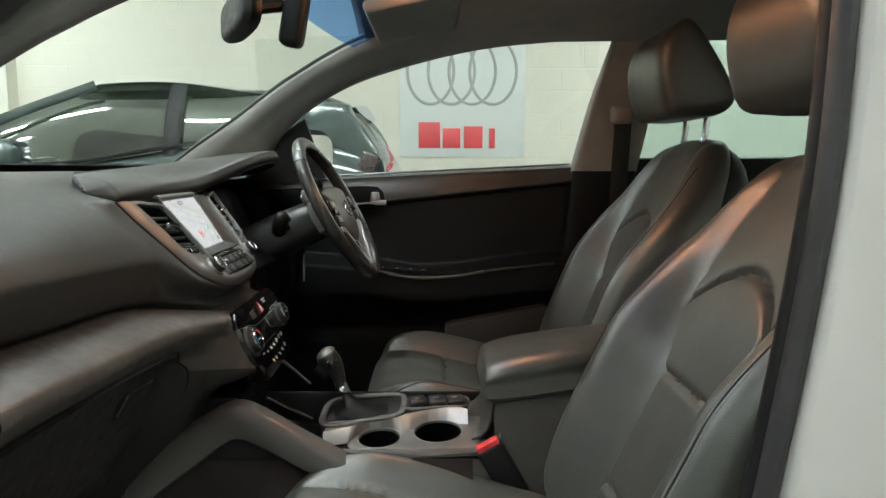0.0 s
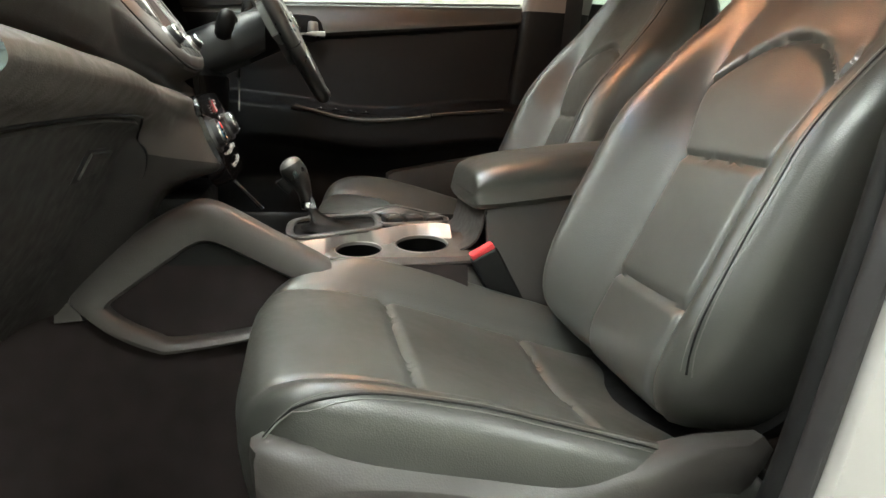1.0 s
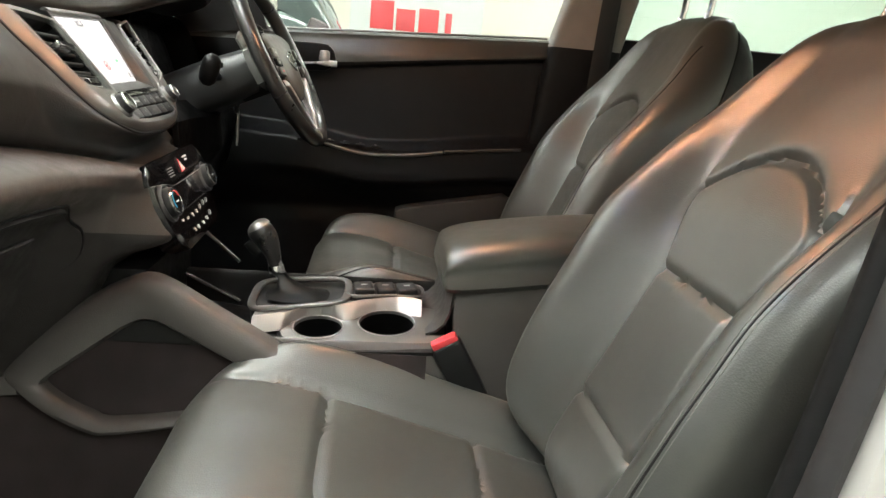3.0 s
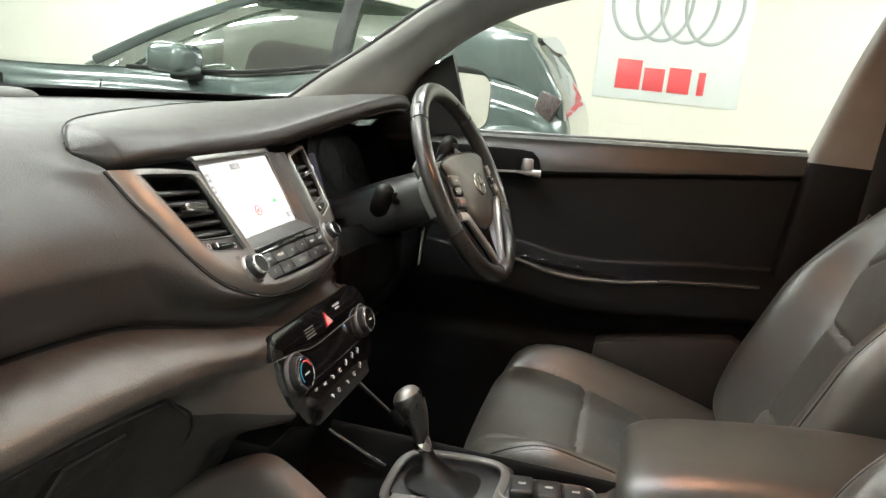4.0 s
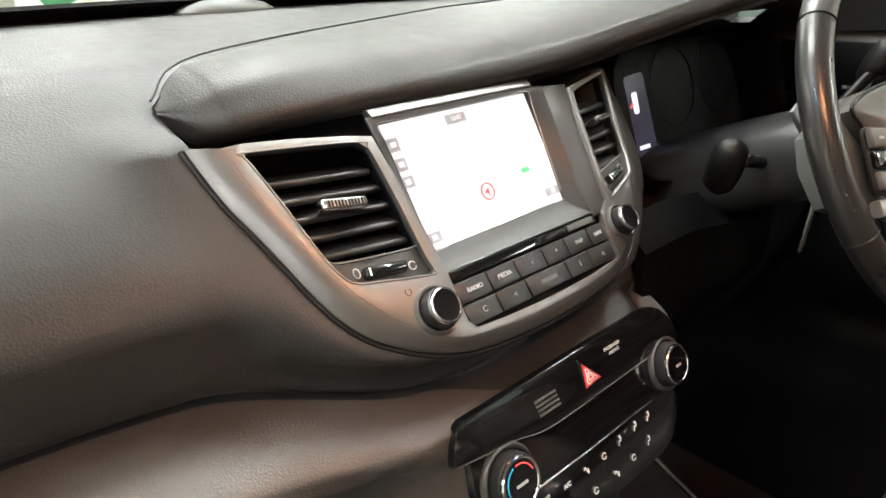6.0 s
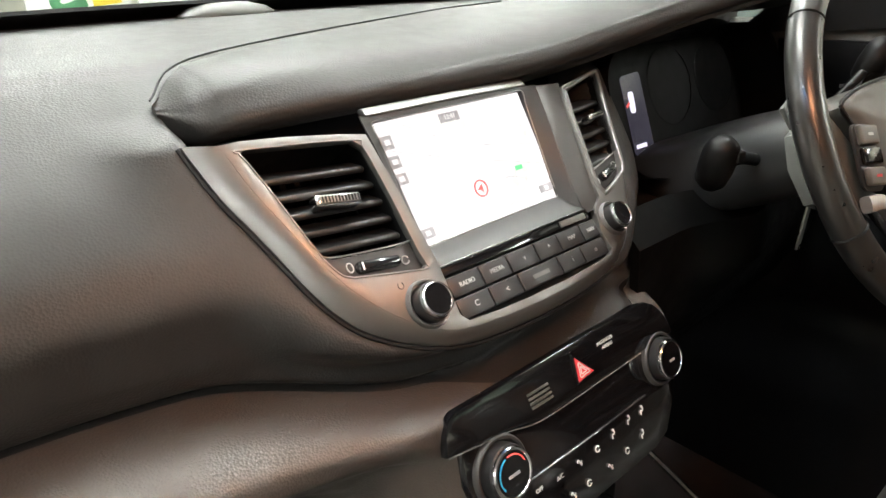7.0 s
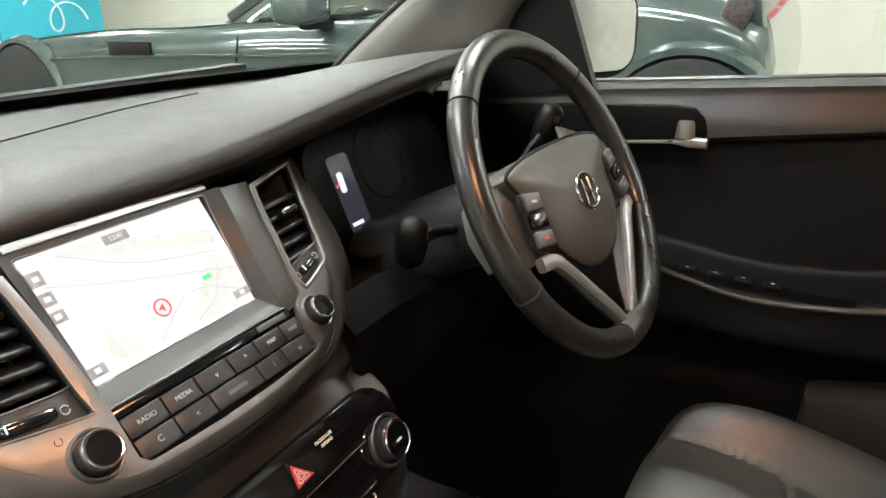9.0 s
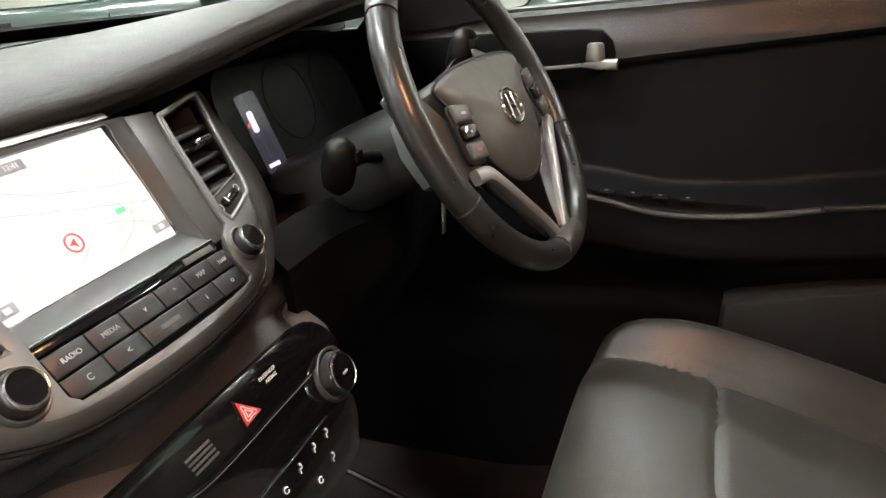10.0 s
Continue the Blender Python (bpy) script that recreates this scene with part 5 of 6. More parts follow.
for i, (x, r, z) in enumerate(line):
    f = i / (len(line) - 1)
    d = Vector((-0.20 - 0.42 * smooth(0.0, 0.6, f), 0, 1)).normalized()
    e = Vector((d.z, 0, -d.x))
    rings.append([(x + r * math.cos(a) * e.x, 0.036 + 1.05 * r * math.sin(a), z + r * math.cos(a) * e.z) for a in np.linspace(0, 2 * math.pi, 36, endpoint=False)])
cut = 30
part("knob", grid(rings[:cut], close_v=True), KNOB, gear, "dark smooth knob")
part("cap", grid(rings[cut - 1:], close_v=True), SILVER, gear, "satin chrome cap")
part("collar", lathe([(0.0105, -0.006), (0.0122, -0.004), (0.0122, 0.004), (0.0105, 0.007)], pose(-0.1230, 0.036, 0.818, 0, -12, 0)), CHROME, gear, "chrome collar")
part("release_button", sweep([(-0.150, 0.036, 0.842), (-0.160, 0.036, 0.850), (-0.169, 0.036, 0.860)], 0.016, 0.008, 16, 12, up=(0, 1, 0), power=2.6), VENT_SHADE_BLACK, gear, "black release button")

arm = thing("armrest", "padded grey leather armrest on the console box", "armrest")
secs = []
for x, zb, zt, w in ((0.142, 0.842, 0.874, 0.088), (0.152, 0.835, 0.896, 0.098), (0.20, 0.838, 0.912, 0.102), (0.30, 0.852, 0.928, 0.102), (0.40, 0.868, 0.940, 0.100), (0.47, 0.878, 0.944, 0.095)):
    secs.append([(x, -w, (zb + zt) / 2), (x, -w + 0.004, zt - 0.016), (x, -w + 0.03, zt), (x, 0, zt + 0.004), (x, w - 0.03, zt), (x, w - 0.004, zt - 0.016), (x, w, (zb + zt) / 2), (x, w - 0.006, zb), (x, -w + 0.006, zb)])
part("pad", loft(secs, 24, 44), LEATHER, arm)
part("box", loft([[(x, -w, 0.45), (x, -w, zt), (x, w, zt), (x, w, 0.45)] for x, w, zt in ((0.165, 0.105, 0.80), (0.17, 0.108, 0.835), (0.3, 0.108, 0.856), (0.48, 0.105, 0.88))], 12, 28), SEAT_SHIELD, arm)
part("lid_gap", sweep([(0.16, -0.104, 0.83), (0.3, -0.106, 0.853), (0.47, -0.104, 0.878)], 0.004, 0.006, 20, 8), BLACK, arm)

# footwell side trim: a broad flat frame round a dark recess, leaning out towards its foot
LEAN_Y = lambda z: -0.15 - 0.29 * (0.845 - z)
outer_ = [(-0.07, 0.752), (-0.173, 0.809), (-0.242, 0.844), (-0.273, 0.851), (-0.303, 0.842), (-0.348, 0.816), (-0.42, 0.766), (-0.447, 0.722), (-0.428, 0.698), (-0.385, 0.668), (-0.334, 0.647), (-0.304, 0.645), (-0.212, 0.659), (-0.12, 0.68), (-0.06, 0.70)]
inner_ = [(-0.10, 0.722), (-0.165, 0.752), (-0.235, 0.785), (-0.266, 0.794), (-0.290, 0.786), (-0.320, 0.765), (-0.365, 0.732), (-0.392, 0.712), (-0.392, 0.702), (-0.365, 0.684), (-0.330, 0.669), (-0.304, 0.663), (-0.212, 0.673), (-0.14, 0.692), (-0.10, 0.705)]
ro, ri = spline(outer_, 110, True), spline(inner_, 110, True)
rows = []
for p, q in zip(ro, ri):
    sec = []
    for f, o in ((-0.02, 0.02), (0.0, -0.002), (0.10, -0.009), (0.35, -0.012), (0.70, -0.011), (0.92, -0.007), (1.0, 0.0), (1.02, 0.022)):
        x, z = p[0] + (q[0] - p[0]) * f, p[1] + (q[1] - p[1]) * f
        sec.append((x, LEAN_Y(z) + o, z))
    rows.append(sec)
part("side_frame", grid(rows + [rows[0]]), SEAT_SHIELD, con, "grey looped side trim")
part("side_recess", plate([(-0.06, 0.755), (-0.24, 0.832), (-0.30, 0.832), (-0.43, 0.73), (-0.42, 0.69), (-0.30, 0.652), (-0.06, 0.69)], [], 0.012, axes((0, LEAN_Y(0.0) + 0.018, 0.0), (1, 0, 0), (0, 0.29, 1), (0, -1, 0.29)) @ pose(0, 0, 0)), BLACK, con, "dark recess")
LEAN = axes((0, LEAN_Y(0.0), 0.0), (1, 0, 0), (0, 0.29, 1), (0, -1, 0.29))
part("front_side", plate([(-0.375, 0.797), (-0.461, 0.747), (-0.463, 0.687), (-0.425, 0.690), (-0.440, 0.722), (-0.415, 0.764)], [], 0.02, LEAN @ pose(0, 0, 0.004), 0.002), SEAT_SHIELD, con, "grey trim ahead of the loop")
rows = [[(x, LEAN_Y(z) + 0.012 + 0.02 * smooth(0.50, 0.38, z), z) for z in np.linspace(0.76, 0.38, 14)] for x in np.linspace(-0.95, 0.12, 20)]
part("tunnel_side", shell(grid(rows), 0.004), CARPET, con, "dark carpet on the side of the tunnel")
for p, q in (((-0.26, 0.12, 0.856), (-0.205, 0.16, 0.79)), ((-0.276, 0.07, 0.79), (-0.19, 0.093, 0.738))):
    part("chrome_edge", tube([p, tuple((np.array(p) + np.array(q)) / 2), q], 0.0035, 8, 8), CHROME, con)
# solid black blocks stand for the shade inside the deep open cubby
part("tray_shade", box((0.17, 0.20, 0.02), 0.006, 2, m=pose(-0.235, 0.02, 0.725, 0, 8, 0)), VENT_SHADE_BLACK, con)
part("cubby_shade", box((0.10, 0.24, 0.10), 0.01, m=pose(-0.33, 0.01, 0.80)), VENT_SHADE_BLACK, con)

# ---------------------------------------------------------------- seats


def on_skin(ob, m, x, y):
    """A point on the upper skin of a padded part, in the frame m, over (x, y)."""
    inv = m.inverted()
    if ob.name not in SKINS:
        SKINS[ob.name] = np.array([inv @ v.co for v in ob.data.vertices])
    pts = SKINS[ob.name]
    d = np.hypot(pts[:, 0] - x, pts[:, 1] - y)
    near = pts[np.argsort(d)[:14]]
    near = near[near[:, 2] > near[:, 2].max() - 0.012]
    w = 1 / (np.hypot(near[:, 0] - x, near[:, 1] - y) + 0.001) ** 2
    return tuple(m @ Vector((x, y, float((near[:, 2] * w).sum() / w.sum()) - 0.0001)))


SKINS = {}


def seat(cy, dx, dz, side, rake, bolster, name, label):
    """side: +1 where the door is towards +y."""
    s = thing(name, label, "seat", "front seats", at=(dx, cy, dz))

    def cush(x, y):
        # x runs from the front (-) to the back (+)
        b = smooth(0.155, 0.22, abs(y)) * ((max(bolster, 0.040) * (0.3 + 0.7 * smooth(-0.27, -0.12, x)) if y * side < 0 else bolster) + 0.012 * smooth(-0.2, 0.0, x))
        z = -0.30 * x - 0.22 * smooth(-0.10, -0.30, x) * max(0.0, -0.10 - x) + b
        z -= 0.010 * smooth(0.12, 0.0, abs(y)) * smooth(-0.10, 0.05, x)
        z -= 0.007 * math.exp(-((abs(y) - 0.163) / 0.006) ** 2) * smooth(-0.27, -0.20, x)
        if abs(y) < 0.163:
            z -= 0.007 * math.exp(-((x + 0.10) / 0.006) ** 2) + 0.007 * math.exp(-((x - 0.105) / 0.006) ** 2)
        return z + 0.0016 * noise.noise(Vector((x * 14, y * 14, cy)))

    c = part("cushion", pillow(0.305, 0.248, 5.0, lambda x, y: cush(x + 0.02, y), -0.09, 0.046, pose(0.105, 0, 0.692), 100, 0.96, 0.84), LEATHER, s, "grained dark leather cushion")
    for sy in (-1, 1):
        for off, rad, mat in ((0.0, 0.0014, BLACK), (0.0045, 0.0008, THREAD), (-0.0045, 0.0008, THREAD)):
            line = [on_skin(c, Matrix.Identity(4), x + 0.085, sy * (0.224 + off)) for x in np.linspace(-0.25, 0.24, 24)]
            part("stitching", tube(line, rad, 40, 6), mat, c)
    # backrest in its own leaning frame: local x up the back, y across, z to the front
    lean = radians(rake)
    up = Vector((math.sin(lean), 0, math.cos(lean)))
    fr = Vector((-math.cos(lean), 0, math.sin(lean)))
    mb = axes(Vector((0.333, 0, 0.695)), tuple(up), tuple(fr.cross(up)), tuple(fr))

    def back(x, y):
        # x: 0 at the middle, up is +
        low = smooth(0.20, -0.05, x)
        seam_y = 0.095 + 0.032 * smooth(-0.06, 0.05, x)
        b = smooth(seam_y, 0.20, abs(y)) * (0.018 + 0.055 * low)
        z = 0.05 + b - 0.018 * smooth(0.1, 0.30, x)
        z -= 0.008 * math.exp(-((abs(y) - seam_y) / 0.006) ** 2) * smooth(0.075, 0.05, x)
        arch = 0.055 + 0.075 * (1 - (abs(y) / 0.13) ** 2) if abs(y) < 0.13 else 9
        z -= 0.010 * math.exp(-((x - arch) / 0.007) ** 2)
        if abs(y) < seam_y:
            z -= 0.007 * math.exp(-((x + 0.046) / 0.006) ** 2) + 0.007 * math.exp(-((x + 0.232) / 0.006) ** 2)
            z += 0.010 * smooth(0.14, 0.05, x)
        return z + 0.0015 * noise.noise(Vector((x * 14, y * 14, 3 + cy)))

    def squeeze(bm):
        for v in bm.verts:
            l = mb.inverted() @ v.co
            k = 1 - 0.20 * smooth(0.38, 0.62, l.x)
            l.y *= k
            v.co = mb @ l
        return bm

    bk = part("backrest", squeeze(pillow(0.350, 0.250, 4.2, lambda x, y: back(x - 0.009, y), -0.045, 0.045, mb @ pose(0.291, 0, 0.0), 120, 0.93, 0.82)), LEATHER, s, "grained dark leather backrest with side bolsters")
    part("back_shell", squeeze(pillow(0.342, 0.243, 4.2, lambda x, y: -0.02 + 0.0 * x, -0.105, 0.01, mb @ pose(0.291, 0, 0.0), 24, 0.85, 0.9)), LEATHER_BACK, s, "black back panel")
    for sy in (-1, 1):
        for off, rad, mat in ((0.0, 0.0014, BLACK), (0.0045, 0.0008, THREAD), (-0.0045, 0.0008, THREAD)):
            line = [on_skin(bk, mb, 0.30 + x, sy * (0.214 + off) * (1 - 0.20 * smooth(0.38, 0.62, 0.30 + x))) for x in np.linspace(-0.285, 0.25, 26)]
            part("stitching", tube(line, rad, 40, 6), mat, bk)
    # headrest on two chrome posts
    prof = [(0.640, 0.128), (0.690, 0.176), (0.745, 0.203), (0.800, 0.206), (0.840, 0.182), (0.838, 0.150), (0.795, 0.080), (0.740, 0.012), (0.705, 0.004), (0.675, 0.030), (0.648, 0.085)]
    cu, cf = 0.738, 0.118
    secs_ = []
    for yy, k in ((-0.143, 0.55), (-0.139, 0.78), (-0.128, 0.92), (-0.105, 0.985), (-0.05, 1.0), (0.05, 1.0), (0.105, 0.985), (0.128, 0.92), (0.139, 0.78), (0.143, 0.55)):
        bow = 0.010 * (1 - (yy / 0.143) ** 2)
        secs_.append([tuple(mb @ Vector((cu + (a - cu) * k, yy, cf + (f - cf) * k - bow * smooth(0.10, 0.19, f)))) for a, f in prof])
    part("headrest", loft(secs_, 40, 48), LEATHER, s, "wedge shaped leather headrest")
    for sy in (-1, 1):
        part("headrest_post", tube([tuple(mb @ Vector((0.56, sy * 0.065, 0.005))), tuple(mb @ Vector((0.64, sy * 0.065, 0.016))), tuple(mb @ Vector((0.74, sy * 0.065, 0.05)))], 0.007, 10, 12), CHROME, s, "chrome post")
    # plastic shields on both sides
    for sy in (-1, 1):
        y0 = sy * 0.242
        outer_s = [(-0.172, 0.711), (-0.176, 0.683), (-0.172, 0.650), (-0.160, 0.609), (-0.136, 0.572), (-0.099, 0.540), (-0.044, 0.518), (0.073, 0.503), (0.184, 0.512), (0.265, 0.555), (0.325, 0.622), (0.356, 0.684), (0.293, 0.690), (0.232, 0.680), (0.180, 0.668), (0.115, 0.671), (0.003, 0.689), (-0.1, 0.705)]
        face_s = [(-0.136, 0.655), (-0.120, 0.671), (-0.051, 0.671), (0.027, 0.658), (0.111, 0.634), (0.166, 0.612), (0.160, 0.594), (0.140, 0.574), (0.108, 0.560), (0.062, 0.555), (-0.048, 0.568), (-0.1, 0.587), (-0.125, 0.612), (-0.138, 0.636)]
        ring_o, ring_f = spline(outer_s, 200, True), spline(face_s, 200, True)
        mid_s = np.array((0.0, 0.615))

        def reach(ring, a):
            """Where a ray at the angle a from the middle meets a ring."""
            d = np.array([math.atan2(p[1] - mid_s[1], p[0] - mid_s[0]) for p in ring])
            return ring[int(np.argmin(np.abs((d - a + math.pi) % (2 * math.pi) - math.pi)))]

        angles = np.linspace(-math.pi, math.pi, 120, endpoint=False)
        pairs = [(reach(ring_o, a), reach(ring_f, a)) for a in angles]
        rows_ = [[(p[0], y0 - sy * 0.035, p[1]) for p, q in pairs]]
        for f, o in ((0.0, -0.014), (0.04, -0.007), (0.5, 0.005), (0.90, 0.0145), (0.97, 0.0165), (1.0, 0.0170)):
            rows_.append([(p[0] + (q[0] - p[0]) * f, y0 + sy * o, p[1] + (q[1] - p[1]) * f) for p, q in pairs])
        for f, o in ((0.96, 0.0162), (0.5, 0.0170), (0.0, 0.0175)):
            rows_.append([(mid_s[0] + (q[0] - mid_s[0]) * f, y0 + sy * o, mid_s[1] + (q[1] - mid_s[1]) * f) for p, q in pairs])
        bmx = grid(rows_, close_v=True)
        bmesh.ops.remove_doubles(bmx, verts=bmx.verts, dist=1e-6)
        bmesh.ops.smooth_vert(bmx, verts=bmx.verts, factor=0.5, use_axis_x=True, use_axis_y=True, use_axis_z=True)
        sh = part("side_shield", bmx, SEAT_SHIELD, s, "grey plastic seat shield")
        if sy == side:
            yy = y0 + sy * 0.017
            bed = [(-0.102, 0.612), (-0.098, 0.629), (-0.088, 0.633), (-0.024, 0.630), (-0.012, 0.643), (0.001, 0.649), (0.022, 0.645), (0.026, 0.635), (0.012, 0.589), (-0.049, 0.593), (-0.098, 0.603)]
            side_m = axes((0, yy, 0), (1, 0, 0), (0, 0, 1), (0, -1, 0))
            part("switch_bed", plate(rounded(bed, 60), [], 0.003, side_m @ pose(0, 0, 0.0012 if sy < 0 else 0.0)), SEAT_SHIELD, sh)
            part("bed_groove", tube([(a, yy + sy * 0.0010, b) for a, b in rounded(bed, 60)], 0.0011, 120, 6, True), BLACK, sh)
            sw = part("slide_switch", loft([[(x, yy + sy * 0.002, z - h), (x, yy + sy * 0.016, z - h * 0.80), (x, yy + sy * 0.018, z + h * 0.5), (x, yy + sy * 0.012, z + h * 0.9), (x, yy + sy * 0.002, z + h)] for x, z, h in ((-0.096, 0.610, 0.006), (-0.093, 0.611, 0.011), (-0.085, 0.611, 0.0135), (-0.060, 0.609, 0.0145), (-0.044, 0.608, 0.0145), (-0.039, 0.608, 0.0125), (-0.0365, 0.608, 0.009))], 20, 20), SEAT_SHIELD, sh)
            part("switch_gap", tube([(a, yy + sy * 0.003, b) for a, b in rounded([(-0.099, 0.610), (-0.094, 0.626), (-0.036, 0.624), (-0.034, 0.608), (-0.042, 0.592), (-0.094, 0.598)], 40)], 0.0014, 80, 6, True), BLACK, sw)
            sw = part("tilt_switch", sweep([(-0.006, yy + sy * 0.010, 0.598), (-0.002, yy + sy * 0.013, 0.604), (0.006, yy + sy * 0.014, 0.620), (0.011, yy + sy * 0.012, 0.634), (0.012, yy + sy * 0.009, 0.638)], 0.017, 0.018, 20, 12, up=(0, 1, 0), power=3.5), SEAT_SHIELD, sh)
            part("switch_gap", tube([(a, yy + sy * 0.003, b) for a, b in rounded([(-0.017, 0.595), (0.001, 0.640), (0.013, 0.643), (0.022, 0.634), (0.009, 0.591), (-0.004, 0.588)], 40)], 0.0014, 80, 6, True), BLACK, sw)
    part("recliner_cover", box((0.12, 0.40, 0.08), 0.02, 3, m=pose(0.33, 0, 0.585)), BLACK, s)
    part("seat_pan", box((0.46, 0.42, 0.10), 0.02, 2, m=pose(0.08, 0, 0.56)), BLACK, s)
    for sy in (-1, 1):
        part("seat_rail", box((0.42, 0.045, 0.05), 0.006, 2, m=pose(0.12, sy * 0.17, 0.42 - dz)), BLACK, s)
        part("rail_foot", box((0.05, 0.05, 0.10), 0.006, 2, m=pose(-0.03, sy * 0.17, 0.48 - dz)), BLACK, s)
        part("rail_foot", box((0.05, 0.05, 0.10), 0.006, 2, m=pose(0.25, sy * 0.17, 0.48 - dz)), BLACK, s)
    return s


seat(-0.378, 0.0, 0.0, -1, 25.5, 0.018, "leather_seat", "dark grey leather passenger seat with side bolsters and switches")
seat(0.372, 0.10, 0.025, 1, 22.5, 0.044, "leather_seat", "dark grey leather driver seat behind the steering wheel")

buck = thing("seat_belt_buckle", "black seat belt buckle with a red button beside the armrest", "belt buckle")
bm_ = axes((0.1735, -0.146, 0.730), (0.87, 0, 0.50), (0, 1, 0), (-0.50, 0, 0.87))
part("body", box((0.046, 0.026, 0.115), 0.006, 3, m=bm_ @ pose(0, 0, -0.005)), BLACK, buck)
part("button", box((0.040, 0.020, 0.012), 0.003, 2, m=bm_ @ pose(0, 0, 0.055)), RED, buck, "red release button")

# ---------------------------------------------------------------- driver's door


def door_y(x, z):
    y = 0.712
    s = SILL(x)
    crease = 1.128 + 0.115 * (x - 0.0) + 0.02
    y -= 0.022 * smooth(crease - 0.004, crease + 0.012, z) * (1 - 0.7 * smooth(s - 0.05, s, z))
    line = soft_table([(-0.5, 0.99), (-0.107, 0.960), (0.0, 0.942), (0.11, 0.946), (0.195, 0.958), (0.37, 0.977), (0.6, 0.985)], x, 0.03)
    y -= 0.060 * smooth(line + 0.03, line - 0.006, z) * smooth(0.74, 0.90, z)
    y += 0.030 * smooth(line - 0.07, line - 0.10, z) * smooth(0.0, 0.2, x + 0.3)
    y -= 0.020 * smooth(0.80, 0.74, z)
    return y


door = thing("driver_door", "closed dark driver's door with armrest, handle and pocket", "door")
rows = []
for x in np.linspace(-0.62, 0.45, 70):
    col = [(x, 0.76, SILL(x) + 0.002), (x, 0.725, SILL(x) + 0.004)]
    for z in np.linspace(SILL(x), 0.37, 220):
        col.append((x, door_y(x, z), z))
    rows.append(col)
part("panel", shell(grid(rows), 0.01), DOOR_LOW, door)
rows = []
for x in np.linspace(-0.62, 0.448, 60):
    cz = 1.128 + 0.115 * x + 0.024
    col = [(x, 0.752, SILL(x) + 0.006), (x, 0.722, SILL(x) + 0.008), (x, 0.700, SILL(x) + 0.002)]
    for t in np.linspace(0.04, 1, 10):
        z = SILL(x) + (cz - SILL(x)) * t
        col.append((x, door_y(x, z) - 0.004, z))
    rows.append(col)
# lighter than the panel: light on the door's top is put into the colour
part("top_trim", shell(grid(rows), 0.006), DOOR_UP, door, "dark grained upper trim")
part("armrest_edge", sweep([(-0.15, 0.652, 0.972), (-0.107, 0.648, 0.960), (0.0, 0.644, 0.941), (0.111, 0.644, 0.945), (0.195, 0.646, 0.958)], 0.009, 0.009, 40, 8), SPOKE_GREY, door, "satin armrest edge")
part("armrest_edge", sweep([(0.20, 0.646, 0.960), (0.30, 0.646, 0.971), (0.39, 0.646, 0.98)], 0.008, 0.008, 20, 8), DOOR_UP, door)
CUP_SIDE = [(-0.43, 1.180), (-0.29, 1.187), (-0.13, 1.192), (-0.100, 1.190), (-0.085, 1.176), (-0.080, 1.158), (-0.086, 1.138), (-0.105, 1.128), (-0.21, 1.121), (-0.42, 1.106)]
# no hollow here: a proud near black plate gives the recess its shade
part("handle_cup", plate(CUP_SIDE, [], 0.02, axes((0, 0.682, 0), (1, 0, 0), (0, 0, 1), (0, -1, 0)), 0.002), SHADE_BLACK, door, "flat near black plate for the shaded handle recess")
part("door_handle", sweep([(-0.33, 0.676, 1.126), (-0.27, 0.674, 1.132), (-0.198, 0.672, 1.139), (-0.150, 0.670, 1.143), (-0.120, 0.668, 1.1455), (-0.090, 0.668, 1.146), (-0.076, 0.668, 1.146)], 0.018, 0.015, 40, 10, power=2.6, cam_w=lambda t: 0.35 + 0.65 * smooth(0.62, 0.80, t)), SPOKE_SILVER, door, "satin silver door handle")
part("lock_tab", lathe([(0.0, 0.024), (0.0095, 0.0235), (0.0115, 0.021), (0.0135, 0.0)], pose(-0.106, 0.668, 1.1515) @ Matrix.Diagonal((1, 0.7, 1, 1)), 24), SATIN_DARK, door, "satin lock knob")
part("switch_pod", loft([[(x, 0.690, z), (x, 0.648, z - 0.004), (x, 0.646, z - 0.012), (x, 0.69, z - 0.012)] for x, z in ((-0.16, 0.974), (-0.05, 0.958), (0.05, 0.952), (0.13, 0.954))], 10, 16), VENT_SHADE_BLACK, door)
for k in range(4):
    part("window_switch", box((0.022, 0.014, 0.006), 0.002, 2, m=pose(-0.085 + 0.038 * k, 0.664, 0.963 - 0.002 * k)), BLACK, door)
    part("switch_light", box((0.005, 0.002, 0.001), 0, m=pose(-0.085 + 0.038 * k, 0.662, 0.9672 - 0.002 * k)), PRINT, door)
part("door_pocket", plate([(0.090, 0.800), (0.105, 0.808), (0.362, 0.860), (0.40, 0.84), (0.42, 0.74), (0.38, 0.60), (0.12, 0.60), (0.085, 0.72)], [], 0.05, axes((0, 0.655, 0), (1, 0, 0), (0, 0, 1), (0, -1, 0)), 0.008), GLOVE, door, "dark grey door pocket")
part("corner_cover", plate([(-0.50, 1.18), (-0.245, 1.212), (-0.30, 1.375), (-0.345, 1.345), (-0.42, 1.26)], [], 0.02, axes((0, 0.69, 0), (1, 0, 0), (0, 0, 1), (0, -1, 0))), BLACK, door)
part("window_strip", sweep([(-0.42, 0.728, SILL(-0.42) + 0.012), (0.0, 0.728, SILL(0) + 0.012), (0.44, 0.724, SILL(0.44) + 0.012)], 0.008, 0.006, 16, 8), SILVER, door)

mir = thing("door_mirror", "dark door mirror outside the driver's window", "mirror")
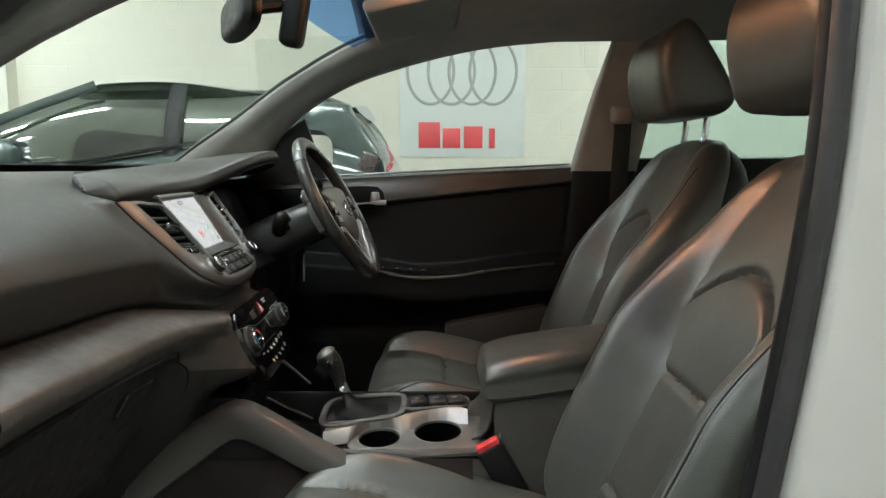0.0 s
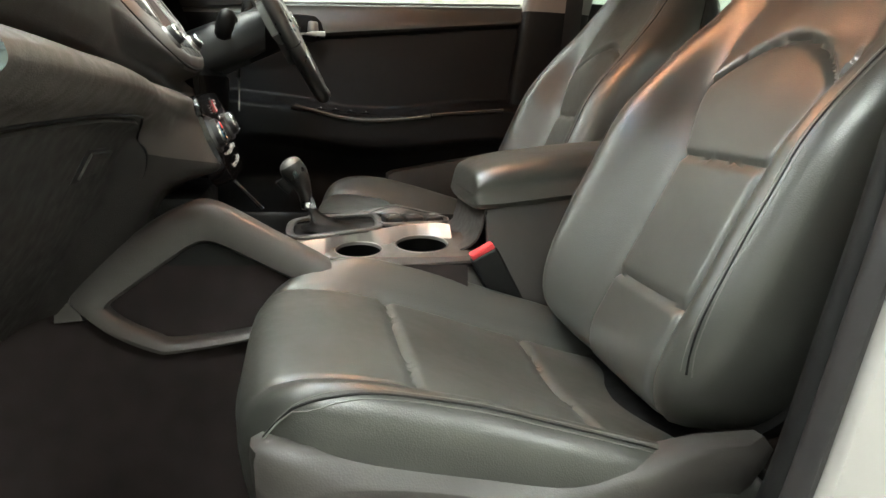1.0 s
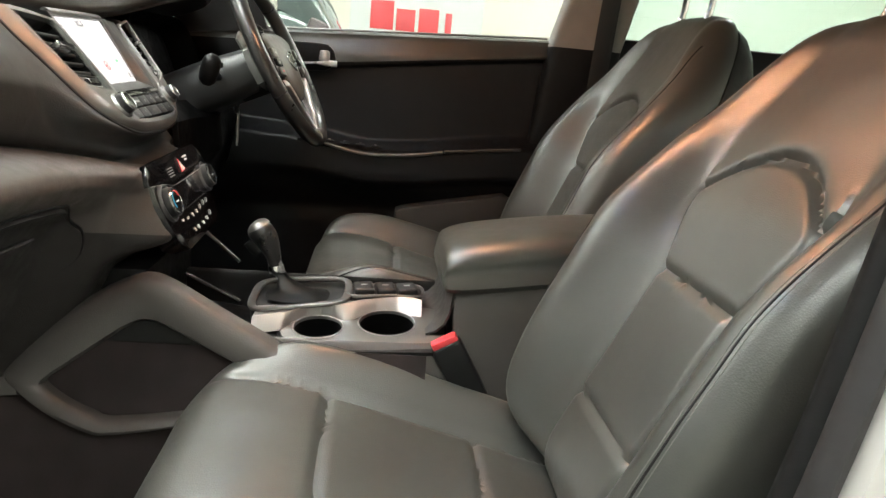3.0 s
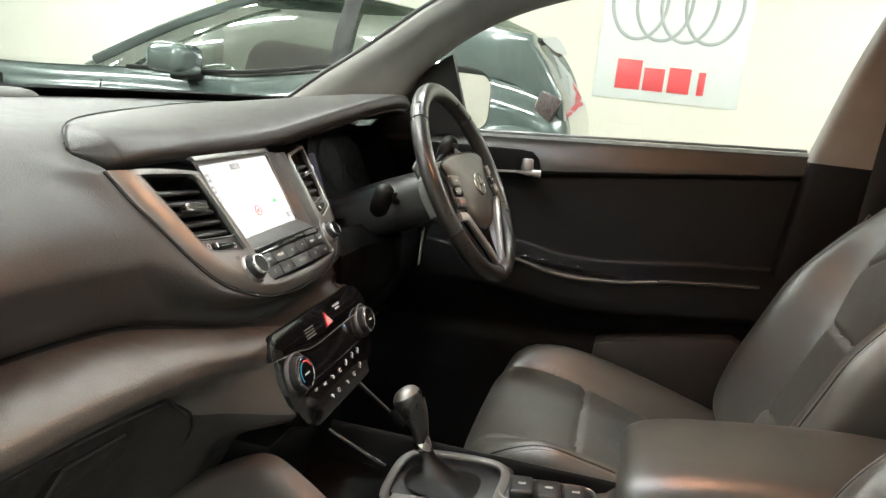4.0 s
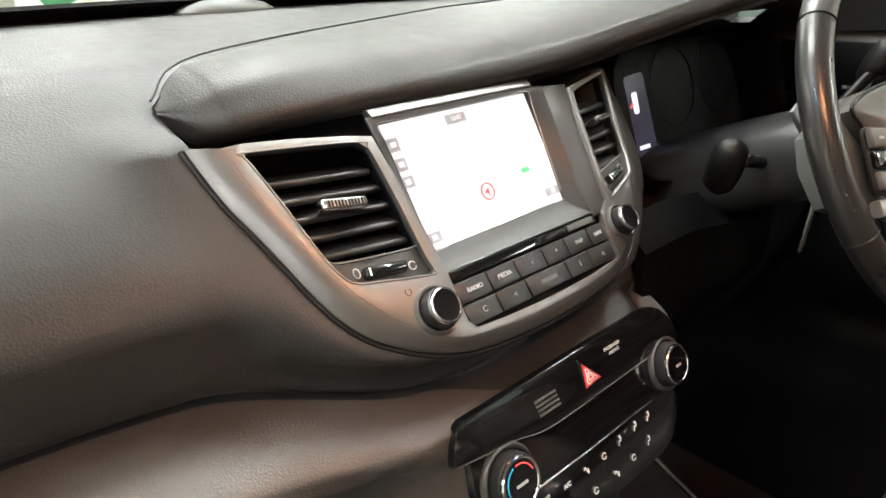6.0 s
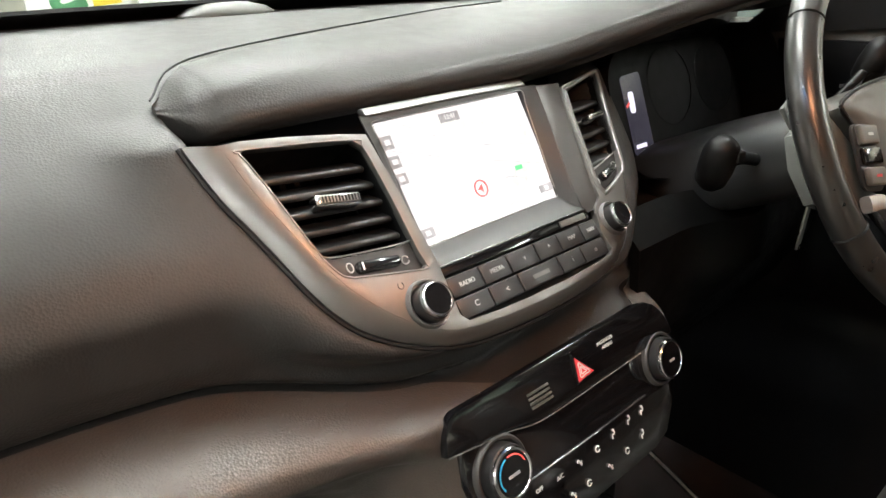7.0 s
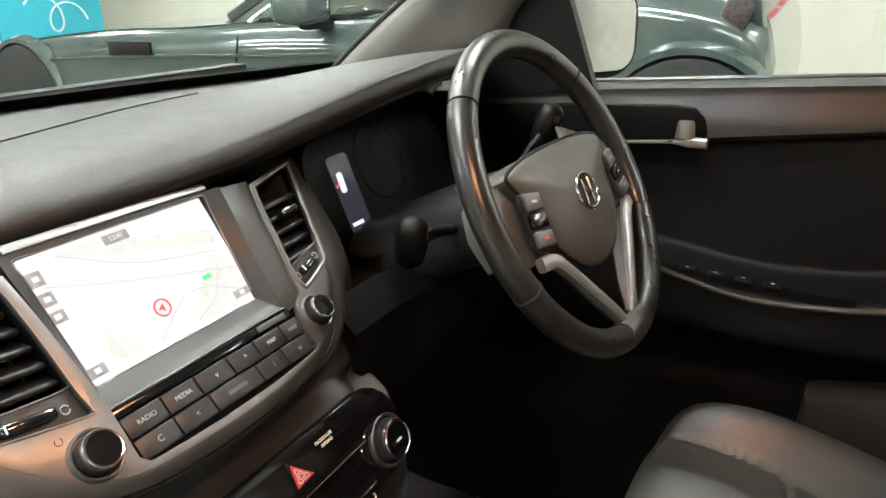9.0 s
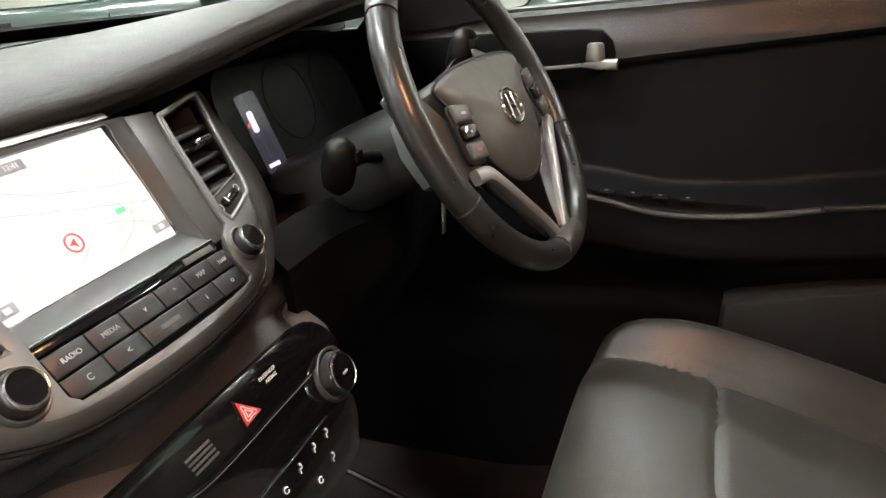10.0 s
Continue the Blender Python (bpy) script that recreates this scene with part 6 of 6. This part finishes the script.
part("housing", pillow(0.085, 0.115, 3.0, lambda x, y: 0.03 - 2 * x * x - 1 * y * y, -0.03, 0.04, axes((-0.358, 0.941, 1.275), (0, 0, 1), (0.62, 0.785, 0), (-0.785, 0.62, 0)), 30, 0.9, 0.5), BLACK, mir)
part("glass", plate(quad_round(0.19, 0.135, 0.035), [], 0.004, axes((-0.325, 0.915, 1.275), (0.62, 0.785, 0), (0, 0, 1), (0.785, -0.62, 0))), CHROME, mir, "mirror glass")
part("arm", box((0.05, 0.12, 0.04), 0.01, 2, m=pose(-0.33, 0.80, 1.215)), BLACK, mir)

# belt on the middle pillar
belt = thing("seat_belt", "black seat belt hanging from a grey loop on the middle pillar", "seat belt")
part("anchor", box((0.06, 0.03, 0.05), 0.012, 3, m=pose(0.56, 0.635, 1.385)), LINING, belt)
part("webbing", sweep([(0.565, 0.632, 1.37), (0.56, 0.64, 1.2), (0.555, 0.655, 0.9), (0.56, 0.66, 0.5)], 0.046, 0.004, 30, 8, up=(0, 1, 0)), LEATHER_BACK, belt)
part("tongue", box((0.022, 0.012, 0.05), 0.003, 2, m=pose(0.545, 0.63, 1.13, 0, 25, 0)), CHROME, belt, "chrome belt tongue")

# roof fittings
single("sun_visor", box((0.19, 0.36, 0.024), 0.010, 3, m=pose(0.015, 0.24, 1.558, 0, -12, 0)), LINING, "light grey sun visor folded against the headliner", "sun visor")
rvm = thing("rear_view_mirror", "black rear view mirror on the windscreen", "mirror")
part("housing", pillow(0.035, 0.125, 3.5, lambda x, y: 0.012, -0.02, 0.014, axes((-0.275, -0.075, 1.492), (0, 0, 1), (-0.42, 0.907, 0), (-0.907, -0.42, 0)), 24, 0.9, 0.6), BLACK, rvm)
part("stalk", tube([(-0.28, -0.06, 1.495), (-0.26, -0.03, 1.515), (-0.22, 0.01, 1.53)], 0.014, 12, 10), BLACK, rvm)
part("sensor_box", box((0.042, 0.05, 0.11), 0.012, 3, m=pose(-0.195, 0.02, 1.512, 0, 10, 0)), BLACK, rvm)

BRACKET = material("galvanised_bracket", (0.42, 0.42, 0.40), 0.4, metal=0.3, vary=0.2, vary_scale=60)
brk = thing("seat_bracket", "small bright metal bracket with a black clip on the floor", "bracket", at=(-0.212, -0.404, 0.365))
part("plate", box((0.055, 0.042, 0.006), 0.002, 2, m=pose(0, 0, 0.026)), BRACKET, brk)
part("clip", box((0.016, 0.014, 0.022), 0.003, 2, m=pose(0.005, 0, 0.039)), BLACK, brk)
part("foot", box((0.06, 0.04, 0.034), 0.003, 2, m=pose(0, 0, 0.008)), BLACK, brk)

dome = thing("overhead_console", "light grey overhead console with lit amber map lamps", "overhead lamp", at=(0.08, 0.03, 1.632))
part("housing", box((0.20, 0.22, 0.050), 0.018, 3, m=pose(0, 0, -0.018, 0, -4, 0)), LINING, dome)
for sy in (-1, 1):
    part("lens", box((0.075, 0.060, 0.012), 0.004, 2, m=pose(0.01, sy * 0.058, -0.044, 0, -4, 0)), DOME, dome, "lit amber lens")
part("lid_line", box((0.09, 0.004, 0.004), 0.001, 2, m=pose(-0.02, 0.0, -0.044, 0, -4, 0)), BLACK, dome)

# passenger's door, never in view: added wide open to shade the dash and footwell
pdoor = thing("passenger_door", "white passenger door standing wide open with dark inner trim", "door")
MP = axes((-0.53, -0.80, 0), (-0.42, -0.907, 0), (0, 0, 1), (-0.907, 0.42, 0))
skin = rounded([(0.0, 0.50), (0.0, 0.85), (0.01, 1.20), (0.5, 1.235), (0.98, 1.245), (1.02, 0.95), (1.0, 0.70), (0.90, 0.48), (0.5, 0.43), (0.1, 0.44)], 60)
part("outer_skin", plate(skin, [], 0.03, MP, 0.006), WHITE_PAINT, pdoor, "white painted skin")
part("inner_trim", plate([(0.5 + (a - 0.5) * 0.94, 0.84 + (b - 0.84) * 0.94) for a, b in skin], [], 0.05, MP @ pose(0, 0, -0.032)), DOOR_LOW, pdoor, "dark inner trim")
frame_ = [(0.02, 1.22), (0.24, 1.40), (0.48, 1.54), (0.75, 1.585), (0.98, 1.585), (1.0, 1.235)]
part("window_frame", plate(frame_, [[(0.12, 1.245), (0.30, 1.40), (0.50, 1.50), (0.75, 1.54), (0.93, 1.54), (0.95, 1.25)]], 0.035, MP @ pose(0, 0, -0.012)), BLACK, pdoor, "black window frame")

# ---------------------------------------------------------------- car parked alongside
pc = thing("parked_car", "dark slate sport utility car parked beside the wall", "car", at=(0, 0, 0))
CY = 3.30


stations = [(-5.40, 0.45, 0.80, 0.75), (-5.25, 0.40, 1.00, 0.86), (-4.7, 0.36, 1.10, 0.93), (-3.7, 0.36, 1.19, 0.95), (-3.0, 0.36, 1.21, 0.95), (-2.4, 0.36, 1.24, 0.95), (-1.8, 0.36, 1.255, 0.95), (-1.2, 0.36, 1.34, 0.95), (-0.7, 0.38, 1.38, 0.94), (-0.35, 0.40, 1.33, 0.90), (-0.20, 0.45, 1.25, 0.86), (-0.15, 0.50, 1.08, 0.82)]
secs = []
for x, z0, z1, w in stations:
    secs.append([(x, CY - w - 0.01, (z0 + z1) / 2), (x, CY - w, z1 - 0.16), (x, CY - w + 0.025, z1 - 0.09), (x, CY - w + 0.07, z1 - 0.015), (x, CY - w + 0.16, z1), (x, CY, z1 + 0.03), (x, CY + w - 0.10, z1), (x, CY + w, (z0 + z1) / 2), (x, CY + w - 0.06, z0), (x, CY - w + 0.06, z0)])
part("body", loft(secs, 70, 60), CAR_PAINT, pc, "glossy dark slate paintwork")
cab = []
for x0, x1, z, w in ((-2.75, -0.30, 1.20, 0.88), (-2.36, -0.36, 1.42, 0.83), (-2.0, -0.46, 1.58, 0.76), (-1.75, -0.62, 1.655, 0.68)):
    cab.append([(x0, CY - w * 0.9, z), ((x0 + x1) / 2, CY - w, z), (x1, CY - w * 0.9, z), (x1 + 0.03, CY, z), (x1, CY + w * 0.9, z), ((x0 + x1) / 2, CY + w, z), (x0, CY + w * 0.9, z), (x0 - 0.26, CY + w * 0.5, z + 0.02), (x0 - 0.34, CY, z + 0.025), (x0 - 0.26, CY - w * 0.5, z + 0.02)])
part("cabin", loft(cab, 20, 60), GLASS_DARK, pc, "dark tinted side windows")
for sx_ in (-1.75, -0.95):
    part("seat", box((0.50, 1.3, 0.62), 0.12, 3, m=pose(sx_, CY, 1.12, 0, 12, 0)), BLACK, pc)
part("roof", loft([[(x, CY - w, z - 0.02), (x - n * 0.5, CY - w * 0.7, z + 0.01), (x - n, CY, z + 0.045), (x, CY + w, z), (x - n, CY, z - 0.03)] for x, w, z, n in ((-1.84, 0.66, 1.665, 0.34), (-1.72, 0.69, 1.695, 0.28), (-1.45, 0.72, 1.705, 0.12), (-1.25, 0.72, 1.697, 0.0), (-0.98, 0.71, 1.662, 0.0), (-0.70, 0.69, 1.63, 0.0), (-0.36, 0.66, 1.580, 0.0))], 28, 36), CAR_PAINT, pc)
quarter = [(-1.06, 1.34), (-0.98, 1.47), (-0.88, 1.60), (-0.60, 1.60), (-0.385, 1.575), (-0.372, 1.530), (-0.30, 1.45), (-0.205, 1.29), (-0.19, 1.20), (-0.6, 1.18), (-1.0, 1.20)]
part("rear_quarter", plate(quarter, [], 1.40, axes((0, CY - 0.84, 0.0), (1, 0, 0), (0, 0, 1), (0, -1, 0)), 0.03), CAR_PAINT, pc, "slate rear quarter and tailgate")
part("tail_lamp", box((0.10, 0.03, 0.16), 0.012, 3, m=pose(-0.29, CY - 0.855, 1.24, 0, 20, 0)), TAIL_RED, pc, "dull red tail lamp")
for x0, z0, x1, z1, w, mat in ((-2.66, 1.25, -1.74, 1.675, 0.05, CAR_PAINT), (-1.30, 1.30, -1.295, 1.68, 0.09, BLACK)):
    part("window_pillar", sweep([(x0, CY - 0.885, z0), ((x0 + x1) / 2, CY - 0.82, (z0 + z1) / 2 + 0.02), (x1, CY - 0.72, z1)], w, 0.03, 16, 8, up=(0, 1, 0.3)), mat, pc)
part("belt_strip", sweep([(-2.45, CY - 0.905, 1.238), (-1.85, CY - 0.905, 1.262), (-1.30, CY - 0.90, 1.345), (-1.05, CY - 0.89, 1.375)], 0.012, 0.022, 30, 8), BLACK, pc)
part("crease", sweep([(-4.6, CY - 0.945, 1.00), (-3.4, CY - 0.962, 1.055), (-2.0, CY - 0.965, 1.09), (-0.8, CY - 0.955, 1.16)], 0.012, 0.016, 40, 8), CAR_PAINT, pc)
part("side_vent", box((0.34, 0.02, 0.075), 0.008, 2, m=pose(-3.35, CY - 0.962, 1.10)), BLACK, pc, "dark ribbed side vent")
for dx_ in (-2.62, -1.36):
    part("door_gap", sweep([(dx_, CY - 0.958, 0.55), (dx_ + 0.02, CY - 0.966, 0.90), (dx_ + 0.05, CY - 0.945, 1.16)], 0.006, 0.010, 16, 6, up=(0, 1, 0)), BLACK, pc)
for wx in (-4.35, -0.41):
    w_ = part("wheel", lathe([(0.20, -0.10), (0.34, -0.11), (0.36, -0.08), (0.36, 0.08), (0.34, 0.11), (0.2, 0.10)], axes((wx, CY - 0.86, 0.37), (1, 0, 0), (0, 0, 1), (0, -1, 0)), 40), TYRE, pc)
    part("rim", lathe([(0.0, 0.08), (0.10, 0.07), (0.22, 0.09), (0.235, 0.10)], axes((wx, CY - 0.86, 0.37), (1, 0, 0), (0, 0, 1), (0, -1, 0)), 40), SILVER, w_)
    # flat dark disc on the body in place of the open, shaded arch
    part("wheel_arch", lathe([(0.0, 0.125), (0.285, 0.13), (0.31, 0.125), (0.32, 0.08)], axes((wx, CY - 0.86, 0.795), (1, 0, 0), (0, 0, 1), (0, -1, 0)), 40), TYRE, pc)
    part("arch_lip", lathe([(0.315, 0.07), (0.325, 0.125), (0.35, 0.125), (0.37, 0.06)], axes((wx, CY - 0.86, 0.795), (1, 0, 0), (0, 0, 1), (0, -1, 0)), 40), CAR_PAINT, pc)
part("door_mirror", box((0.20, 0.24, 0.15), 0.055, 4, m=pose(-2.06, CY - 1.06, 1.30)), CAR_PAINT, pc, "glossy door mirror")
part("mirror_foot", box((0.10, 0.16, 0.05), 0.02, 3, m=pose(-2.06, CY - 0.96, 1.225)), BLACK, pc)
part("headlamp", box((0.40, 0.10, 0.14), 0.04, 3, m=pose(-5.02, CY - 0.84, 0.97, 0, 0, -18)), CHROME, pc, "clear headlamp")
for hx in (-1.85, -0.98):
    part("door_handle", box((0.20, 0.03, 0.03), 0.01, 2, m=pose(hx + 0.25, CY - 0.965, 1.03)), CAR_PAINT, pc)

# ---------------------------------------------------------------- things along the end wall
def board(label, y0, y1, height, mat, x=-7.2):
    b = thing("display_board", label, "board", "display boards", at=(x, (y0 + y1) / 2, 0))
    part("panel", box((0.04, y1 - y0, height), 0.008, 2, m=pose(0, 0, height / 2)), mat, b)
    part("foot", box((0.30, (y1 - y0) * 0.8, 0.03), 0.008, 2, m=pose(0, 0, 0.015)), BLACK, b)
    return b


panel = board("bright blue display board standing by the wall", 3.08, 3.60, 2.0, BLUE_PANEL)
for z in (1.12, 1.06, 1.00, 0.94):
    part("mark_bar", box((0.006, 0.30, 0.016), 0, m=pose(0.022, 0.0, z)), PRINT, panel)
white = board("white display board with an orange band and faint print", 2.36, 3.05, 1.9, PRINT)
part("band", box((0.006, 0.64, 0.30), 0, m=pose(0.022, 0.0, 1.24)), ORANGE_INK, white, "orange band")
part("mark_bar", box((0.006, 0.36, 0.035), 0, m=pose(0.022, 0.05, 0.90)), GREY_PRINT, white)
teal = board("cyan display board with a pale swirl standing beside a beige one", 3.90, 5.06, 2.1, CYAN_PANEL)
part("swirl", tube([(0.024, 0.25 - 0.42 * f + 0.14 * math.cos(9 * f), 1.16 + 0.16 * math.sin(9 * f) + 0.10 * f) for f in np.linspace(0, 1, 16)], 0.010, 60, 6), BANNER, teal, "pale printed swirl")
board("narrow beige display board", 3.62, 3.88, 2.0, WALL)
sheet_w = thing("wall_poster", "white poster with green and yellow shapes by the end wall", "poster", at=(-7.25, 1.85, 0))
part("sheet", box((0.02, 0.92, 1.95), 0.004, 2, m=pose(0, 0, 0.975)), PRINT, sheet_w)
GREEN_INK = material("green_ink", (0.06, 0.22, 0.10), 0.5)
YELLOW_INK = material("yellow_ink", (0.75, 0.55, 0.05), 0.5)
part("green_shape", sweep([(0.016, -0.26, 1.12), (0.016, -0.12, 1.00), (0.016, -0.10, 0.88), (0.016, -0.22, 0.76), (0.016, -0.15, 0.68), (0.016, 0.05, 0.74)], 0.09, 0.012, 40, 8, up=(1, 0, 0)), GREEN_INK, sheet_w, "green printed curve")
part("yellow_shape", sweep([(0.018, 0.18, 1.10), (0.018, 0.22, 0.92), (0.018, 0.24, 0.70)], 0.26, 0.012, 24, 10, up=(1, 0, 0), power=4), YELLOW_INK, sheet_w, "yellow printed block")
for z in (0.98, 0.88):
    part("mark_bar", box((0.008, 0.26, 0.03), 0, m=pose(0.027, 0.2, z, 10, 0, 0)), BLACK, sheet_w)
slab("column", (-4.4, 5.82, 0), (-4.1, 6.0, 3.6), WALL, "cream painted wall column", "column")
